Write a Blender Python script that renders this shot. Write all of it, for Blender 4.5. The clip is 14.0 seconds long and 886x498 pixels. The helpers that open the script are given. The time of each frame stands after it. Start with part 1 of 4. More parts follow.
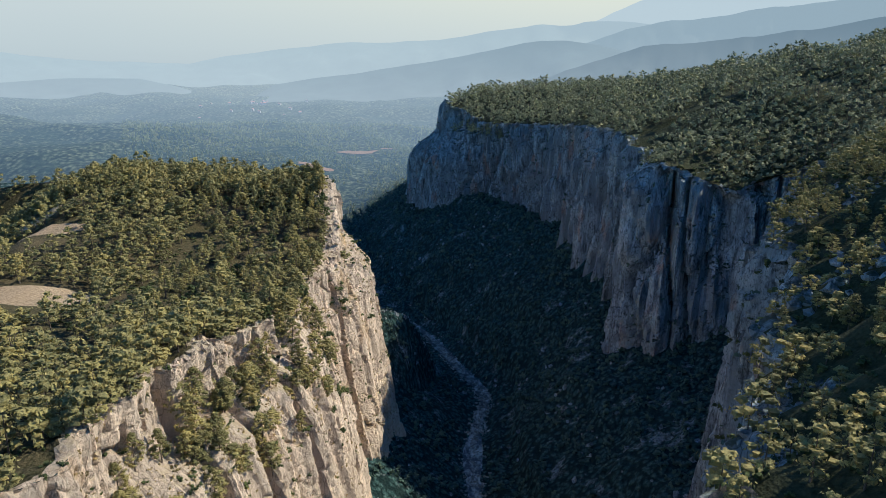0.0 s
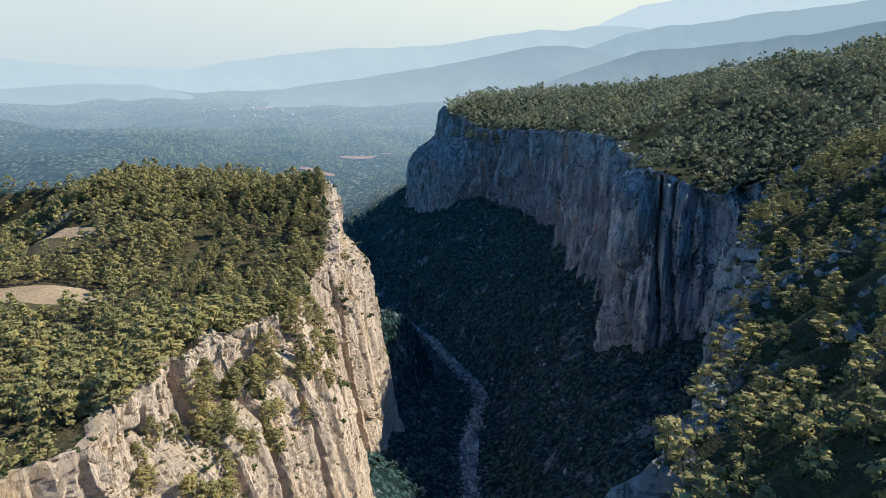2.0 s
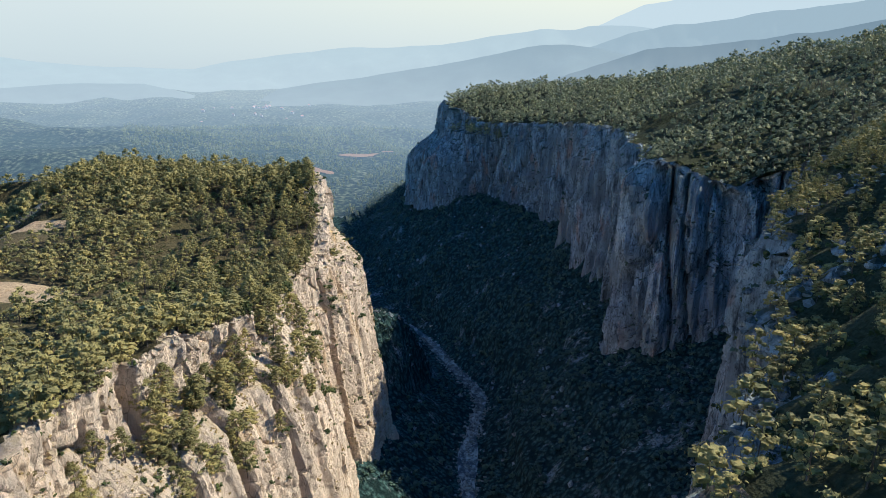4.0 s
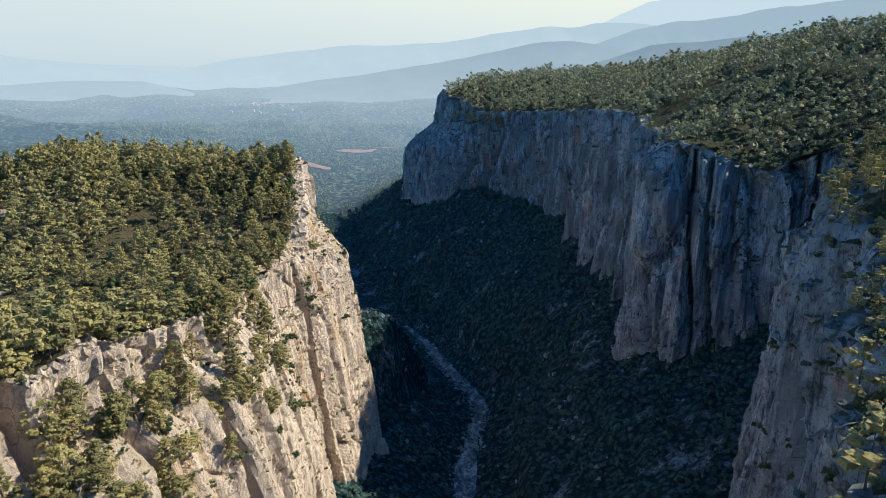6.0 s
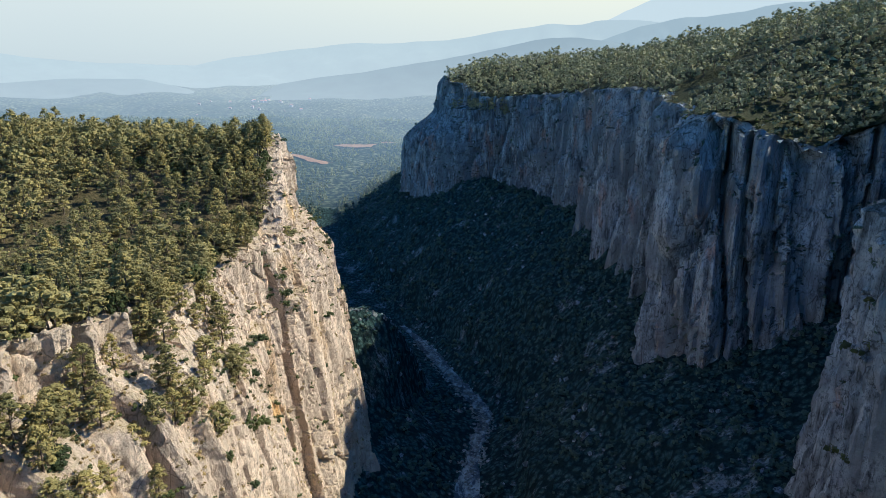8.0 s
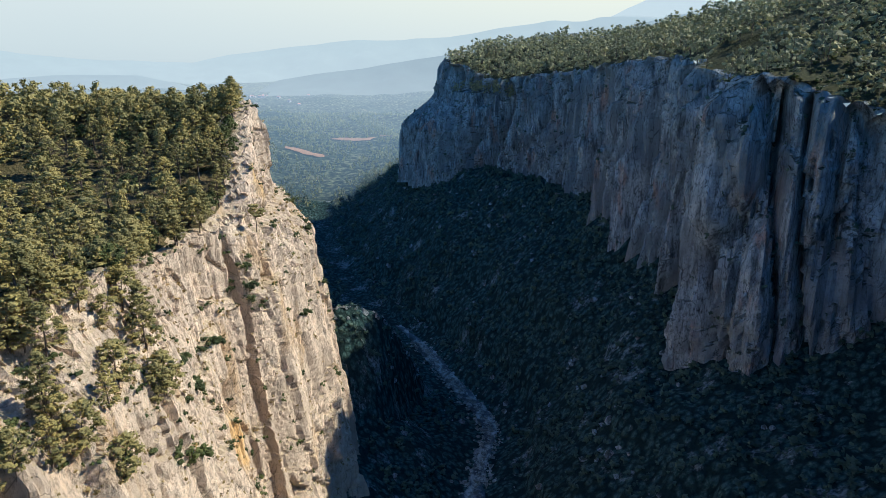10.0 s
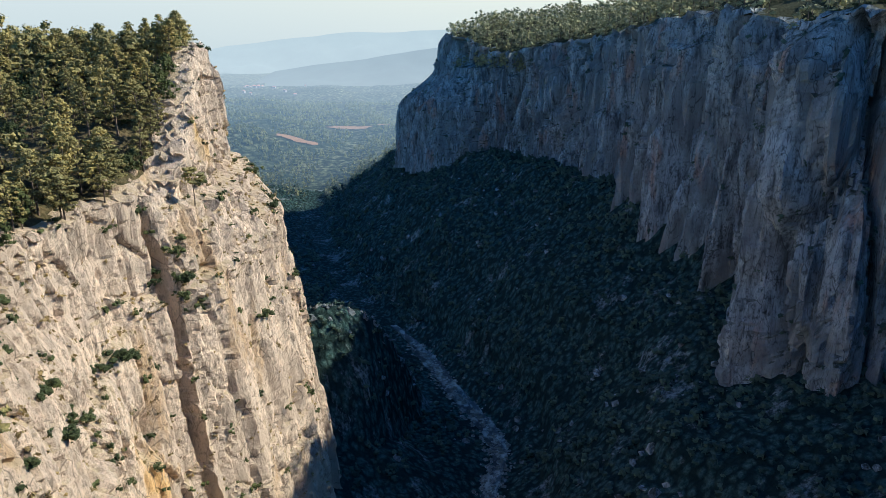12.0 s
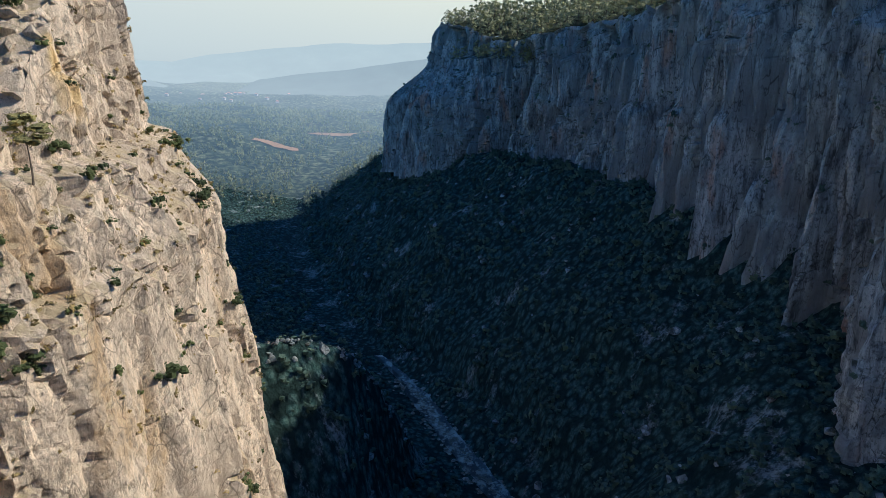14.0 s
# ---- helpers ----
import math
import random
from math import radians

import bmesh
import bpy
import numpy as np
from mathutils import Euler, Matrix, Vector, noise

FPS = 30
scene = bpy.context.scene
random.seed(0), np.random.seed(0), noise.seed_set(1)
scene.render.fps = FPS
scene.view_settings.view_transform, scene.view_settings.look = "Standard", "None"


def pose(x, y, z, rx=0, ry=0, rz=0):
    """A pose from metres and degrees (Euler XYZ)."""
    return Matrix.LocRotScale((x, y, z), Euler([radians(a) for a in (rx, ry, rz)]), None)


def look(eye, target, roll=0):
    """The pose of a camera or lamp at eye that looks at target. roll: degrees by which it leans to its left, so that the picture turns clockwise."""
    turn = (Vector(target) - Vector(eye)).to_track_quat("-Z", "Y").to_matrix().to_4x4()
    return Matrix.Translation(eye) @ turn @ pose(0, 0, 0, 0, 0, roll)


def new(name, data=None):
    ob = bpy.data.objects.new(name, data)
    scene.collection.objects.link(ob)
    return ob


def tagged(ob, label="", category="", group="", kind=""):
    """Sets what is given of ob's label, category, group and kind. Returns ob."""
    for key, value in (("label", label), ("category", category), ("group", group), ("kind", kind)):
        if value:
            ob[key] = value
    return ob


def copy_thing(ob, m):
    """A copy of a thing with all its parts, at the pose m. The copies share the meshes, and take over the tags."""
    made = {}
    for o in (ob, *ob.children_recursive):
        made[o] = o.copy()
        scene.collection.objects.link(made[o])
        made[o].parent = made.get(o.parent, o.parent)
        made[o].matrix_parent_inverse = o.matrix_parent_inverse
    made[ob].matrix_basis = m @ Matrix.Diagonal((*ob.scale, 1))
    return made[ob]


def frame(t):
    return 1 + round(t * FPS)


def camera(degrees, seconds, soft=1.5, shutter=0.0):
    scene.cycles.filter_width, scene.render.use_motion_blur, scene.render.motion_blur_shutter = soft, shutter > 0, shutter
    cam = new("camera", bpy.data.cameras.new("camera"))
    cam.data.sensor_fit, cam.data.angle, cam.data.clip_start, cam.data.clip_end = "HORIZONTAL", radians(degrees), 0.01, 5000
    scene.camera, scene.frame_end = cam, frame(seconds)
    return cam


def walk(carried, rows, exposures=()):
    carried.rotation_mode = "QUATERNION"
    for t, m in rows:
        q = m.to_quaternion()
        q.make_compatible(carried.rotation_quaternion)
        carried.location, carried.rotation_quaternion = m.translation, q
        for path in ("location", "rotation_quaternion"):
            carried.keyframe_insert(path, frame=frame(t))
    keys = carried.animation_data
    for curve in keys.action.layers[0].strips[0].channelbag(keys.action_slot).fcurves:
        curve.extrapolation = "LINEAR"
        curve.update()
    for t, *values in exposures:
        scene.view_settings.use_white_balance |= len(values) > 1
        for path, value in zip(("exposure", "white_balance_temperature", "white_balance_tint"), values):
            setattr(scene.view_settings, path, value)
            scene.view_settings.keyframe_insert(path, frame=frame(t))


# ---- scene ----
cam = camera(68.0, 14.0, 0.75)
PATH = [
    (0, (-3.2, 46.0, 212.9), (-2.4, 142.1, 185.2), 0.0),
    (0.5, (-4.0, 37.83, 216.0), (-2.8, 133.91, 188.4), 0.0),
    (1, (-2.81, 32.82, 216.87), (-1.87, 129.00, 189.52), -0.1),
    (1.5, (-1.90, 31.35, 216.38), (-1.13, 127.58, 189.20), -0.1),
    (2, (-0.81, 32.54, 215.49), (-0.22, 128.81, 188.42), -0.15),
    (2.5, (0.30, 35.30, 214.23), (0.70, 131.58, 187.20), -0.16),
    (3, (0.84, 39.97, 212.06), (1.16, 136.29, 185.17), -0.15),
    (5.5, (5.07, 75.36, 198.99), (4.91, 171.65, 171.99), -0.19),
    (6, (5.90, 83.79, 195.54), (5.63, 180.10, 168.60), -0.20),
    (6.5, (6.46, 92.38, 192.19), (6.11, 188.67, 165.23), -0.20),
    (7, (7.03, 100.54, 188.74), (6.55, 196.85, 161.81), -0.24),
    (7.5, (7.56, 108.69, 185.28), (6.90, 204.99, 158.34), -0.28),
    (8, (7.69, 117.12, 181.57), (6.97, 213.43, 154.69), -0.30),
    (10.5, (7.86, 163.69, 162.89), (6.91, 259.99, 135.94), -0.30),
    (11, (7.61, 174.69, 158.97), (6.64, 270.95, 131.88), -0.24),
    (11.5, (7.20, 186.10, 155.17), (6.26, 282.29, 127.86), -0.18),
    (12, (6.37, 198.08, 151.06), (5.64, 294.21, 123.53), -0.05),
    (12.5, (5.55, 210.31, 147.30), (5.07, 306.39, 119.57), 0.02),
    (13, (4.34, 223.37, 143.43), (4.30, 319.53, 115.99), 0.2),
    (13.5, (2.4, 238.4, 139.2), (3.1, 334.9, 113.0), 0.6),
    (14, (-0.1, 254.6, 135.3), (1.7, 351.3, 110.0), 1.1),
]
walk(cam, [(t, look(eye, target, roll)) for t, eye, target, roll in PATH], [(0, 0.28, 5000, 8), (1.2, 0.45, 5000, 8), (3, 0.51, 5000, 8), (12.5, 0.53, 5000, 8), (14, 0.38, 5000, 8)])

# ---------------------------------------------------------------- light
SUN_TO = Vector((0.965, 0.24, 0.78)).normalized()
world = bpy.data.worlds.new("world")
scene.world = world
world.use_nodes = True
wn = world.node_tree
sky = wn.nodes.new("ShaderNodeTexSky")
sky.sky_type, sky.sun_disc = "NISHITA", False
sky.sun_elevation = math.asin(SUN_TO.z)
sky.sun_rotation = math.atan2(SUN_TO.x, SUN_TO.y)
sky.dust_density, sky.air_density, sky.altitude = 0.5, 2.0, 300
blue = wn.nodes.new("ShaderNodeMix")
blue.data_type, blue.blend_type = "RGBA", "MULTIPLY"
blue.inputs[0].default_value, blue.inputs[7].default_value = 1.0, (0.52, 0.98, 1.55, 1)
wn.links.new(sky.outputs[0], blue.inputs[6])
wn.links.new(blue.outputs[2], wn.nodes["Background"].inputs[0])
wn.nodes["Background"].inputs[1].default_value = 0.047
sun = new("sun", bpy.data.lights.new("sun", "SUN"))
sun.data.energy, sun.data.angle, sun.data.color = 4.7, radians(0.6), (1.0, 0.79, 0.50)
sun.matrix_world = look(SUN_TO * 900, (0, 0, 0))

# ---------------------------------------------------------------- noise
PERM = np.random.RandomState(7).permutation(4096)


def hash3(i, j, k):
    a = PERM[i & 4095]
    b = PERM[(a + j) & 4095]
    return PERM[(b + k) & 4095] / 4095.0 * 2 - 1


def vnoise(x, y, z=0.0):
    """Smooth value noise in -1..1, for arrays."""
    x, y, z = np.broadcast_arrays(np.asarray(x, float), np.asarray(y, float), np.asarray(z, float))
    i, j, k = (np.floor(a).astype(int) for a in (x, y, z))
    u, v, w = ((a - b) ** 2 * (3 - 2 * (a - b)) for a, b in ((x, i), (y, j), (z, k)))
    out = 0
    for di, wu in ((0, 1 - u), (1, u)):
        for dj, wv in ((0, 1 - v), (1, v)):
            for dk, ww in ((0, 1 - w), (1, w)):
                out = out + hash3(i + di, j + dj, k + dk) * wu * wv * ww
    return out


def fbm(x, y, z=0.0, octaves=4, gain=0.5):
    out, amp = 0, 1.0
    for o in range(octaves):
        s = 2.03**o
        out = out + amp * vnoise(x * s + 17.3 * o, y * s + 5.1 * o, z * s + 9.7 * o)
        amp *= gain
    return out


def smooth(a, b, x):
    t = np.clip((x - a) / (b - a), 0, 1)
    return t * t * (3 - 2 * t)


# ---------------------------------------------------------------- materials
def material(name):
    m = bpy.data.materials.new(name)
    m.use_nodes = True
    return m, m.node_tree.nodes, m.node_tree.links, m.node_tree.nodes["Principled BSDF"]


def tex_noise(n, l, vec, scale, detail=4, rough=0.55):
    t = n.new("ShaderNodeTexNoise")
    t.inputs["Scale"].default_value, t.inputs["Detail"].default_value, t.inputs["Roughness"].default_value = scale, detail, rough
    l.new(vec, t.inputs["Vector"])
    return t.outputs["Fac"]


def ramp(n, l, fac, stops):
    r = n.new("ShaderNodeValToRGB")
    e = r.color_ramp.elements
    while len(e) < len(stops):
        e.new(0.5)
    for el, (p, c) in zip(e, stops):
        el.position, el.color = p, (*c, 1)
    l.new(fac, r.inputs[0])
    return r.outputs[0]


def mix(n, l, fac, a, b, kind="MIX"):
    m = n.new("ShaderNodeMix")
    m.data_type, m.blend_type = "RGBA", kind
    for sock, v in ((0, fac), (6, a), (7, b)):
        if isinstance(v, (int, float)):
            m.inputs[sock].default_value = v
        elif isinstance(v, tuple):
            m.inputs[sock].default_value = (*v, 1)
        else:
            l.new(v, m.inputs[sock])
    return m.outputs[2]


def mapped(n, l, scale):
    g, m = n.new("ShaderNodeNewGeometry"), n.new("ShaderNodeMapping")
    m.inputs["Scale"].default_value = scale
    l.new(g.outputs["Position"], m.inputs["Vector"])
    return m.outputs[0]


def bump(n, l, bsdf, height, strength, distance):
    b = n.new("ShaderNodeBump")
    b.inputs["Strength"].default_value, b.inputs["Distance"].default_value = strength, distance
    l.new(height, b.inputs["Height"])
    l.new(b.outputs[0], bsdf.inputs["Normal"])


def rock_material(name, pale, grey, warm, warm_from, stain, soil, spots=(), streak=1.0, vein=0.5):
    m, n, l, b = material(name)
    wob = tex_noise(n, l, mapped(n, l, (0.25, 0.25, 0.12)), 1.0, 3)
    s1 = tex_noise(n, l, mapped(n, l, (0.30, 0.30, 0.075 * streak)), 1.0, 6)
    s2 = tex_noise(n, l, mapped(n, l, (1.0, 1.0, 0.7)), 0.9, 12, 0.75)
    s3 = tex_noise(n, l, mapped(n, l, (1.0, 1.0, 0.6)), 3.2, 8, 0.7)
    thin = tex_noise(n, l, mapped(n, l, (1.3, 1.3, 0.11 * streak)), 1.0, 5)
    col = ramp(n, l, s1, [(0.32, grey), (0.47, tuple((a + 1.5 * c) / 2.5 for a, c in zip(grey, pale))), (0.60, pale)])
    patch = tex_noise(n, l, mapped(n, l, (0.09, 0.09, 0.03)), 1.0, 7, 0.6)
    col = mix(n, l, ramp(n, l, patch, [(warm_from, (0, 0, 0)), (warm_from + 0.08, (0.75, 0.75, 0.75))]), col, warm)
    col = mix(n, l, ramp(n, l, thin, [(0.56, (0, 0, 0)), (0.68, (stain, stain, stain))]), col, tuple(c * 0.35 for c in grey))
    col = mix(n, l, ramp(n, l, thin, [(0.30, (vein, vein, vein)), (0.42, (0, 0, 0))]), col, tuple(min(c * 1.25, 0.8) for c in pale))
    col = mix(n, l, ramp(n, l, s2, [(0.38, (0.75, 0.75, 0.75)), (0.49, (0, 0, 0))]), col, tuple(c * 0.42 for c in grey))
    col = mix(n, l, ramp(n, l, s3, [(0.33, (0.65, 0.65, 0.65)), (0.45, (0, 0, 0))]), col, tuple(c * 0.42 for c in grey))
    slab = tex_noise(n, l, mapped(n, l, (0.055, 0.055, 0.035)), 1.0, 5, 0.6)
    col = mix(n, l, ramp(n, l, slab, [(0.42, (0.75, 0.75, 0.75)), (0.50, (0, 0, 0))]), col, tuple(0.82 * (x + y) / 2 for x, y in zip(grey, pale)))
    for (sx, sy, sz), size, tint in spots:
        d = n.new("ShaderNodeVectorMath")
        d.operation = "DISTANCE"
        l.new(mapped(n, l, (1, 1, 0.45)), d.inputs[0])
        d.inputs[1].default_value = (sx, sy, sz * 0.45)
        w = n.new("ShaderNodeMath")
        w.operation = "MULTIPLY_ADD"
        l.new(s1, w.inputs[0])
        w.inputs[1].default_value = 1.5 * size
        l.new(d.outputs["Value"], w.inputs[2])
        k = n.new("ShaderNodeMath")
        k.operation = "DIVIDE"
        l.new(w.outputs[0], k.inputs[0])
        k.inputs[1].default_value = 3.0 * size
        col = mix(n, l, ramp(n, l, k.outputs[0], [(0.42, (0.8, 0.8, 0.8)), (0.58, (0, 0, 0))]), col, tint)
    g = n.new("ShaderNodeNewGeometry")
    up = n.new("ShaderNodeSeparateXYZ")
    l.new(g.outputs["True Normal"], up.inputs[0])
    lie = mix(n, l, ramp(n, l, tex_noise(n, l, mapped(n, l, (1, 1, 1)), 0.35, 6, 0.65), [(0.40, (0, 0, 0)), (0.56, (0.85, 0.85, 0.85))]), (0.0, 0.0, 0.0), ramp(n, l, up.outputs[2], [(0.48, (0, 0, 0)), (0.75, (1, 1, 1))]))
    col = mix(n, l, lie, col, soil)
    vor = n.new("ShaderNodeTexVoronoi")
    vor.feature = "DISTANCE_TO_EDGE"
    vor.inputs["Scale"].default_value = 1.0
    shift = n.new("ShaderNodeVectorMath")
    shift.operation = "MULTIPLY_ADD"
    l.new(wob, shift.inputs[0])
    shift.inputs[1].default_value = (0.9, 0.9, 0.35)
    l.new(mapped(n, l, (0.38, 0.38, 0.06 * streak)), shift.inputs[2])
    l.new(shift.outputs[0], vor.inputs["Vector"])
    crack = ramp(n, l, vor.outputs["Distance"], [(0.0, (0.1, 0.1, 0.1)), (0.032, (1, 1, 1))])
    gaps = ramp(n, l, tex_noise(n, l, mapped(n, l, (0.16, 0.16, 0.09)), 1.0, 5), [(0.43, (0, 0, 0)), (0.55, (0.85, 0.85, 0.85))])
    crack = mix(n, l, gaps, (1.0, 1.0, 1.0), crack)
    col = mix(n, l, crack, tuple(c * 0.3 for c in grey), col)
    l.new(col, b.inputs["Base Color"])
    b.inputs["Roughness"].default_value = 0.95
    b.inputs["Specular IOR Level"].default_value = 0.12
    h = mix(n, l, 0.4, s2, s3)
    bump(n, l, b, h, 1.0, 0.9)
    return m


def foliage_material(name, dark, light):
    m, n, l, b = material(name)
    g = n.new("ShaderNodeNewGeometry")
    col = ramp(n, l, g.outputs["Random Per Island"], [(0.0, tuple(0.7 * a + 0.3 * c for a, c in zip(dark, light))), (1.0, tuple(0.25 * a + 0.75 * c for a, c in zip(dark, light)))])
    big = tex_noise(n, l, mapped(n, l, (0.12, 0.12, 0.12)), 1.0, 3)
    col = mix(n, l, ramp(n, l, big, [(0.35, (0, 0, 0)), (0.7, (0.7, 0.7, 0.7))]), col, tuple(c * 1.35 for c in light))
    each = n.new("ShaderNodeTexVoronoi")
    each.inputs["Scale"].default_value = 0.22
    l.new(mapped(n, l, (1, 1, 0.25)), each.inputs["Vector"])
    col = mix(n, l, 0.75, col, ramp(n, l, each.outputs["Color"], [(0.2, tuple(c * 0.8 for c in dark)), (0.5, tuple(0.8 * c for c in light)), (0.85, (light[0] * 1.2, light[1] * 1.12, light[2] * 0.95))]), "MIX")
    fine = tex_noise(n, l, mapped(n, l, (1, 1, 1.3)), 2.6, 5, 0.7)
    # Dark flecks put shade between needle tufts into the leaf colour.
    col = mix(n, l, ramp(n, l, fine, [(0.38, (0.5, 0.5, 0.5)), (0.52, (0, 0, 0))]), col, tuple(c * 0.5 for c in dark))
    bump(n, l, b, fine, 0.8, 0.35)
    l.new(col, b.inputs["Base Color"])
    b.inputs["Roughness"].default_value = 0.75
    b.inputs["Specular IOR Level"].default_value = 0.25
    t, x = n.new("ShaderNodeBsdfTranslucent"), n.new("ShaderNodeMixShader")
    l.new(col, t.inputs[0])
    x.inputs[0].default_value = 0.14
    l.new(b.outputs[0], x.inputs[1])
    l.new(t.outputs[0], x.inputs[2])
    l.new(x.outputs[0], n["Material Output"].inputs[0])
    return m


def soil_material(name, a, c, d):
    m, n, l, b = material(name)
    v = mapped(n, l, (1, 1, 1))
    n1, n2 = tex_noise(n, l, v, 0.05, 10, 0.65), tex_noise(n, l, v, 1.3, 6)
    col = ramp(n, l, n1, [(0.35, a), (0.52, c), (0.68, d)])
    col = mix(n, l, 0.5, col, ramp(n, l, n2, [(0.3, tuple(x * 0.4 for x in a)), (0.7, tuple(x * 1.3 for x in d))]))
    l.new(col, b.inputs["Base Color"])
    b.inputs["Roughness"].default_value = 1.0
    b.inputs["Specular IOR Level"].default_value = 0.1
    bump(n, l, b, n2, 0.8, 0.8)
    return m


ROCK_SUN = rock_material("limestone_sunlit", (0.80, 0.645, 0.485), (0.49, 0.40, 0.31), (0.50, 0.34, 0.18), 0.56, 0.35, (0.50, 0.40, 0.25),
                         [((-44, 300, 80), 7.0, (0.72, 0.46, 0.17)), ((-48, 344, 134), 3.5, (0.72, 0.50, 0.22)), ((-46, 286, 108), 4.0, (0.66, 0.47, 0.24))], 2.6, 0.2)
# Same limestone for shaded faces: darker and bluer, shade put into the colour.
ROCK_SHADE = rock_material("limestone_shaded", (0.50, 0.555, 0.575), (0.085, 0.10, 0.11), (0.46, 0.30, 0.23), 0.57, 0.7, (0.035, 0.045, 0.025))
PINE = foliage_material("pine_needles", (0.205, 0.195, 0.075), (0.44, 0.385, 0.145))
OAK = foliage_material("oak_leaves", (0.05, 0.07, 0.028), (0.12, 0.145, 0.05))
SCRUB = foliage_material("dry_scrub", (0.22, 0.175, 0.07), (0.42, 0.32, 0.14))
SOIL = soil_material("forest_floor", (0.045, 0.05, 0.02), (0.075, 0.068, 0.033), (0.17, 0.13, 0.07))
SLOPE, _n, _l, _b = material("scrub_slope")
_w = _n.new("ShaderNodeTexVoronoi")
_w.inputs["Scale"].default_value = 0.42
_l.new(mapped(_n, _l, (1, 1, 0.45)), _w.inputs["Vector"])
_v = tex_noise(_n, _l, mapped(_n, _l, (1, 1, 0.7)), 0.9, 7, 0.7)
# Blue-dark base tones: the canyon's shade goes into the colour.
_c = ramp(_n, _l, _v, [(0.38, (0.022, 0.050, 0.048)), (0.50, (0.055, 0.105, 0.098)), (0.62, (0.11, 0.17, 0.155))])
# Gaps between the cells are darkened, painted shade between bushes.
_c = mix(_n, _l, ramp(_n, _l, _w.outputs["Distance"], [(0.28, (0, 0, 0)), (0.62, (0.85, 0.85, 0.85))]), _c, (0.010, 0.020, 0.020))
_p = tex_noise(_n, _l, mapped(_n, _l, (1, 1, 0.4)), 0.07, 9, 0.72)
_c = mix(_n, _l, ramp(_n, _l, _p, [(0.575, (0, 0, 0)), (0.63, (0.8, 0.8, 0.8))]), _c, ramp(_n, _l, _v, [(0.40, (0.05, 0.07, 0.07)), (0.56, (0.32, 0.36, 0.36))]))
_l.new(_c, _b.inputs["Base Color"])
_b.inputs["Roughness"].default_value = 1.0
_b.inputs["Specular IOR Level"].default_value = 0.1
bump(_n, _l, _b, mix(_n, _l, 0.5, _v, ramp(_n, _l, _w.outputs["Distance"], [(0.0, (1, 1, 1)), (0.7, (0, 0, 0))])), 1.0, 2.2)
# Darker, greener copy of the forest floor, with the slope's shade in its colour.
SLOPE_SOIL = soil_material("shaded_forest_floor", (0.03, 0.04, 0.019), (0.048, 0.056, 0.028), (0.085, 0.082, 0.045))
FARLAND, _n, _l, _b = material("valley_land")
_v = tex_noise(_n, _l, mapped(_n, _l, (1, 1, 0.3)), 0.13, 5, 0.75)
_c = ramp(_n, _l, _v, [(0.42, (0.022, 0.032, 0.016)), (0.50, (0.10, 0.112, 0.05)), (0.59, (0.19, 0.19, 0.09))])
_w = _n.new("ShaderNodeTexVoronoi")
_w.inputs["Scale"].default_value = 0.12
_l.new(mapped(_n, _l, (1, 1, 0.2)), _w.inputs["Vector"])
# Dark rings around the cells paint shade between tree crowns.
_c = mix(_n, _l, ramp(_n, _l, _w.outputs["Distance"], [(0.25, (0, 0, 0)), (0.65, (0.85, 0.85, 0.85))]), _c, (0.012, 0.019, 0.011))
_p = tex_noise(_n, _l, mapped(_n, _l, (1, 1, 1)), 0.010, 8, 0.65)
_c = mix(_n, _l, ramp(_n, _l, _p, [(0.40, (0.6, 0.6, 0.6)), (0.52, (0, 0, 0))]), _c, (0.03, 0.045, 0.022))
_c = mix(_n, _l, ramp(_n, _l, _p, [(0.62, (0, 0, 0)), (0.70, (0.7, 0.7, 0.7))]), _c, (0.17, 0.15, 0.085))
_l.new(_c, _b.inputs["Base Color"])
_b.inputs["Roughness"].default_value = 1.0
_b.inputs["Specular IOR Level"].default_value = 0.1
bump(_n, _l, _b, _v, 1.0, 3.0)
VALLEY_LEAF = foliage_material("valley_leaves", (0.10, 0.115, 0.045), (0.22, 0.22, 0.08))
# Colder green for the canyon's leaves: bluish shade in the colour itself.
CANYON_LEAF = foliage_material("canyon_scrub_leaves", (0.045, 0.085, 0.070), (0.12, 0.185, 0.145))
# Greyer, paler pine leaves: the headland's haze is mixed into their colour.
HAZED_LEAF = foliage_material("hazed_leaves", (0.185, 0.20, 0.115), (0.40, 0.40, 0.215))


def haze_glow(m):
    """Blue haze put into the emission of far things: none up to 760 m, thick at 4 km."""
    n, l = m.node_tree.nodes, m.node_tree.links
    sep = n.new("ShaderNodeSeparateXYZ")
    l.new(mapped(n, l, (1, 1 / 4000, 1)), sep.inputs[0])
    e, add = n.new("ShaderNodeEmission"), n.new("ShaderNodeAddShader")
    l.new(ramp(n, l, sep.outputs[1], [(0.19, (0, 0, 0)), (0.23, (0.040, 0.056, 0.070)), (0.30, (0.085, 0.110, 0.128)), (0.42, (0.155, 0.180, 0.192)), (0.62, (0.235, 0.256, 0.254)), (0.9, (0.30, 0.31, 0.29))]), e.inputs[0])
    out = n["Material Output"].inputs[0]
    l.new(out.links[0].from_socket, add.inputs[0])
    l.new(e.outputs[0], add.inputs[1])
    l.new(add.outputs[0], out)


haze_glow(FARLAND)
haze_glow(VALLEY_LEAF)
BARK, _n, _l, _b = material("bark")
_l.new(ramp(_n, _l, tex_noise(_n, _l, mapped(_n, _l, (6, 6, 1.5)), 1.0, 5), [(0.3, (0.06, 0.045, 0.035)), (0.7, (0.22, 0.17, 0.13))]), _b.inputs["Base Color"])
_b.inputs["Roughness"].default_value = 0.95


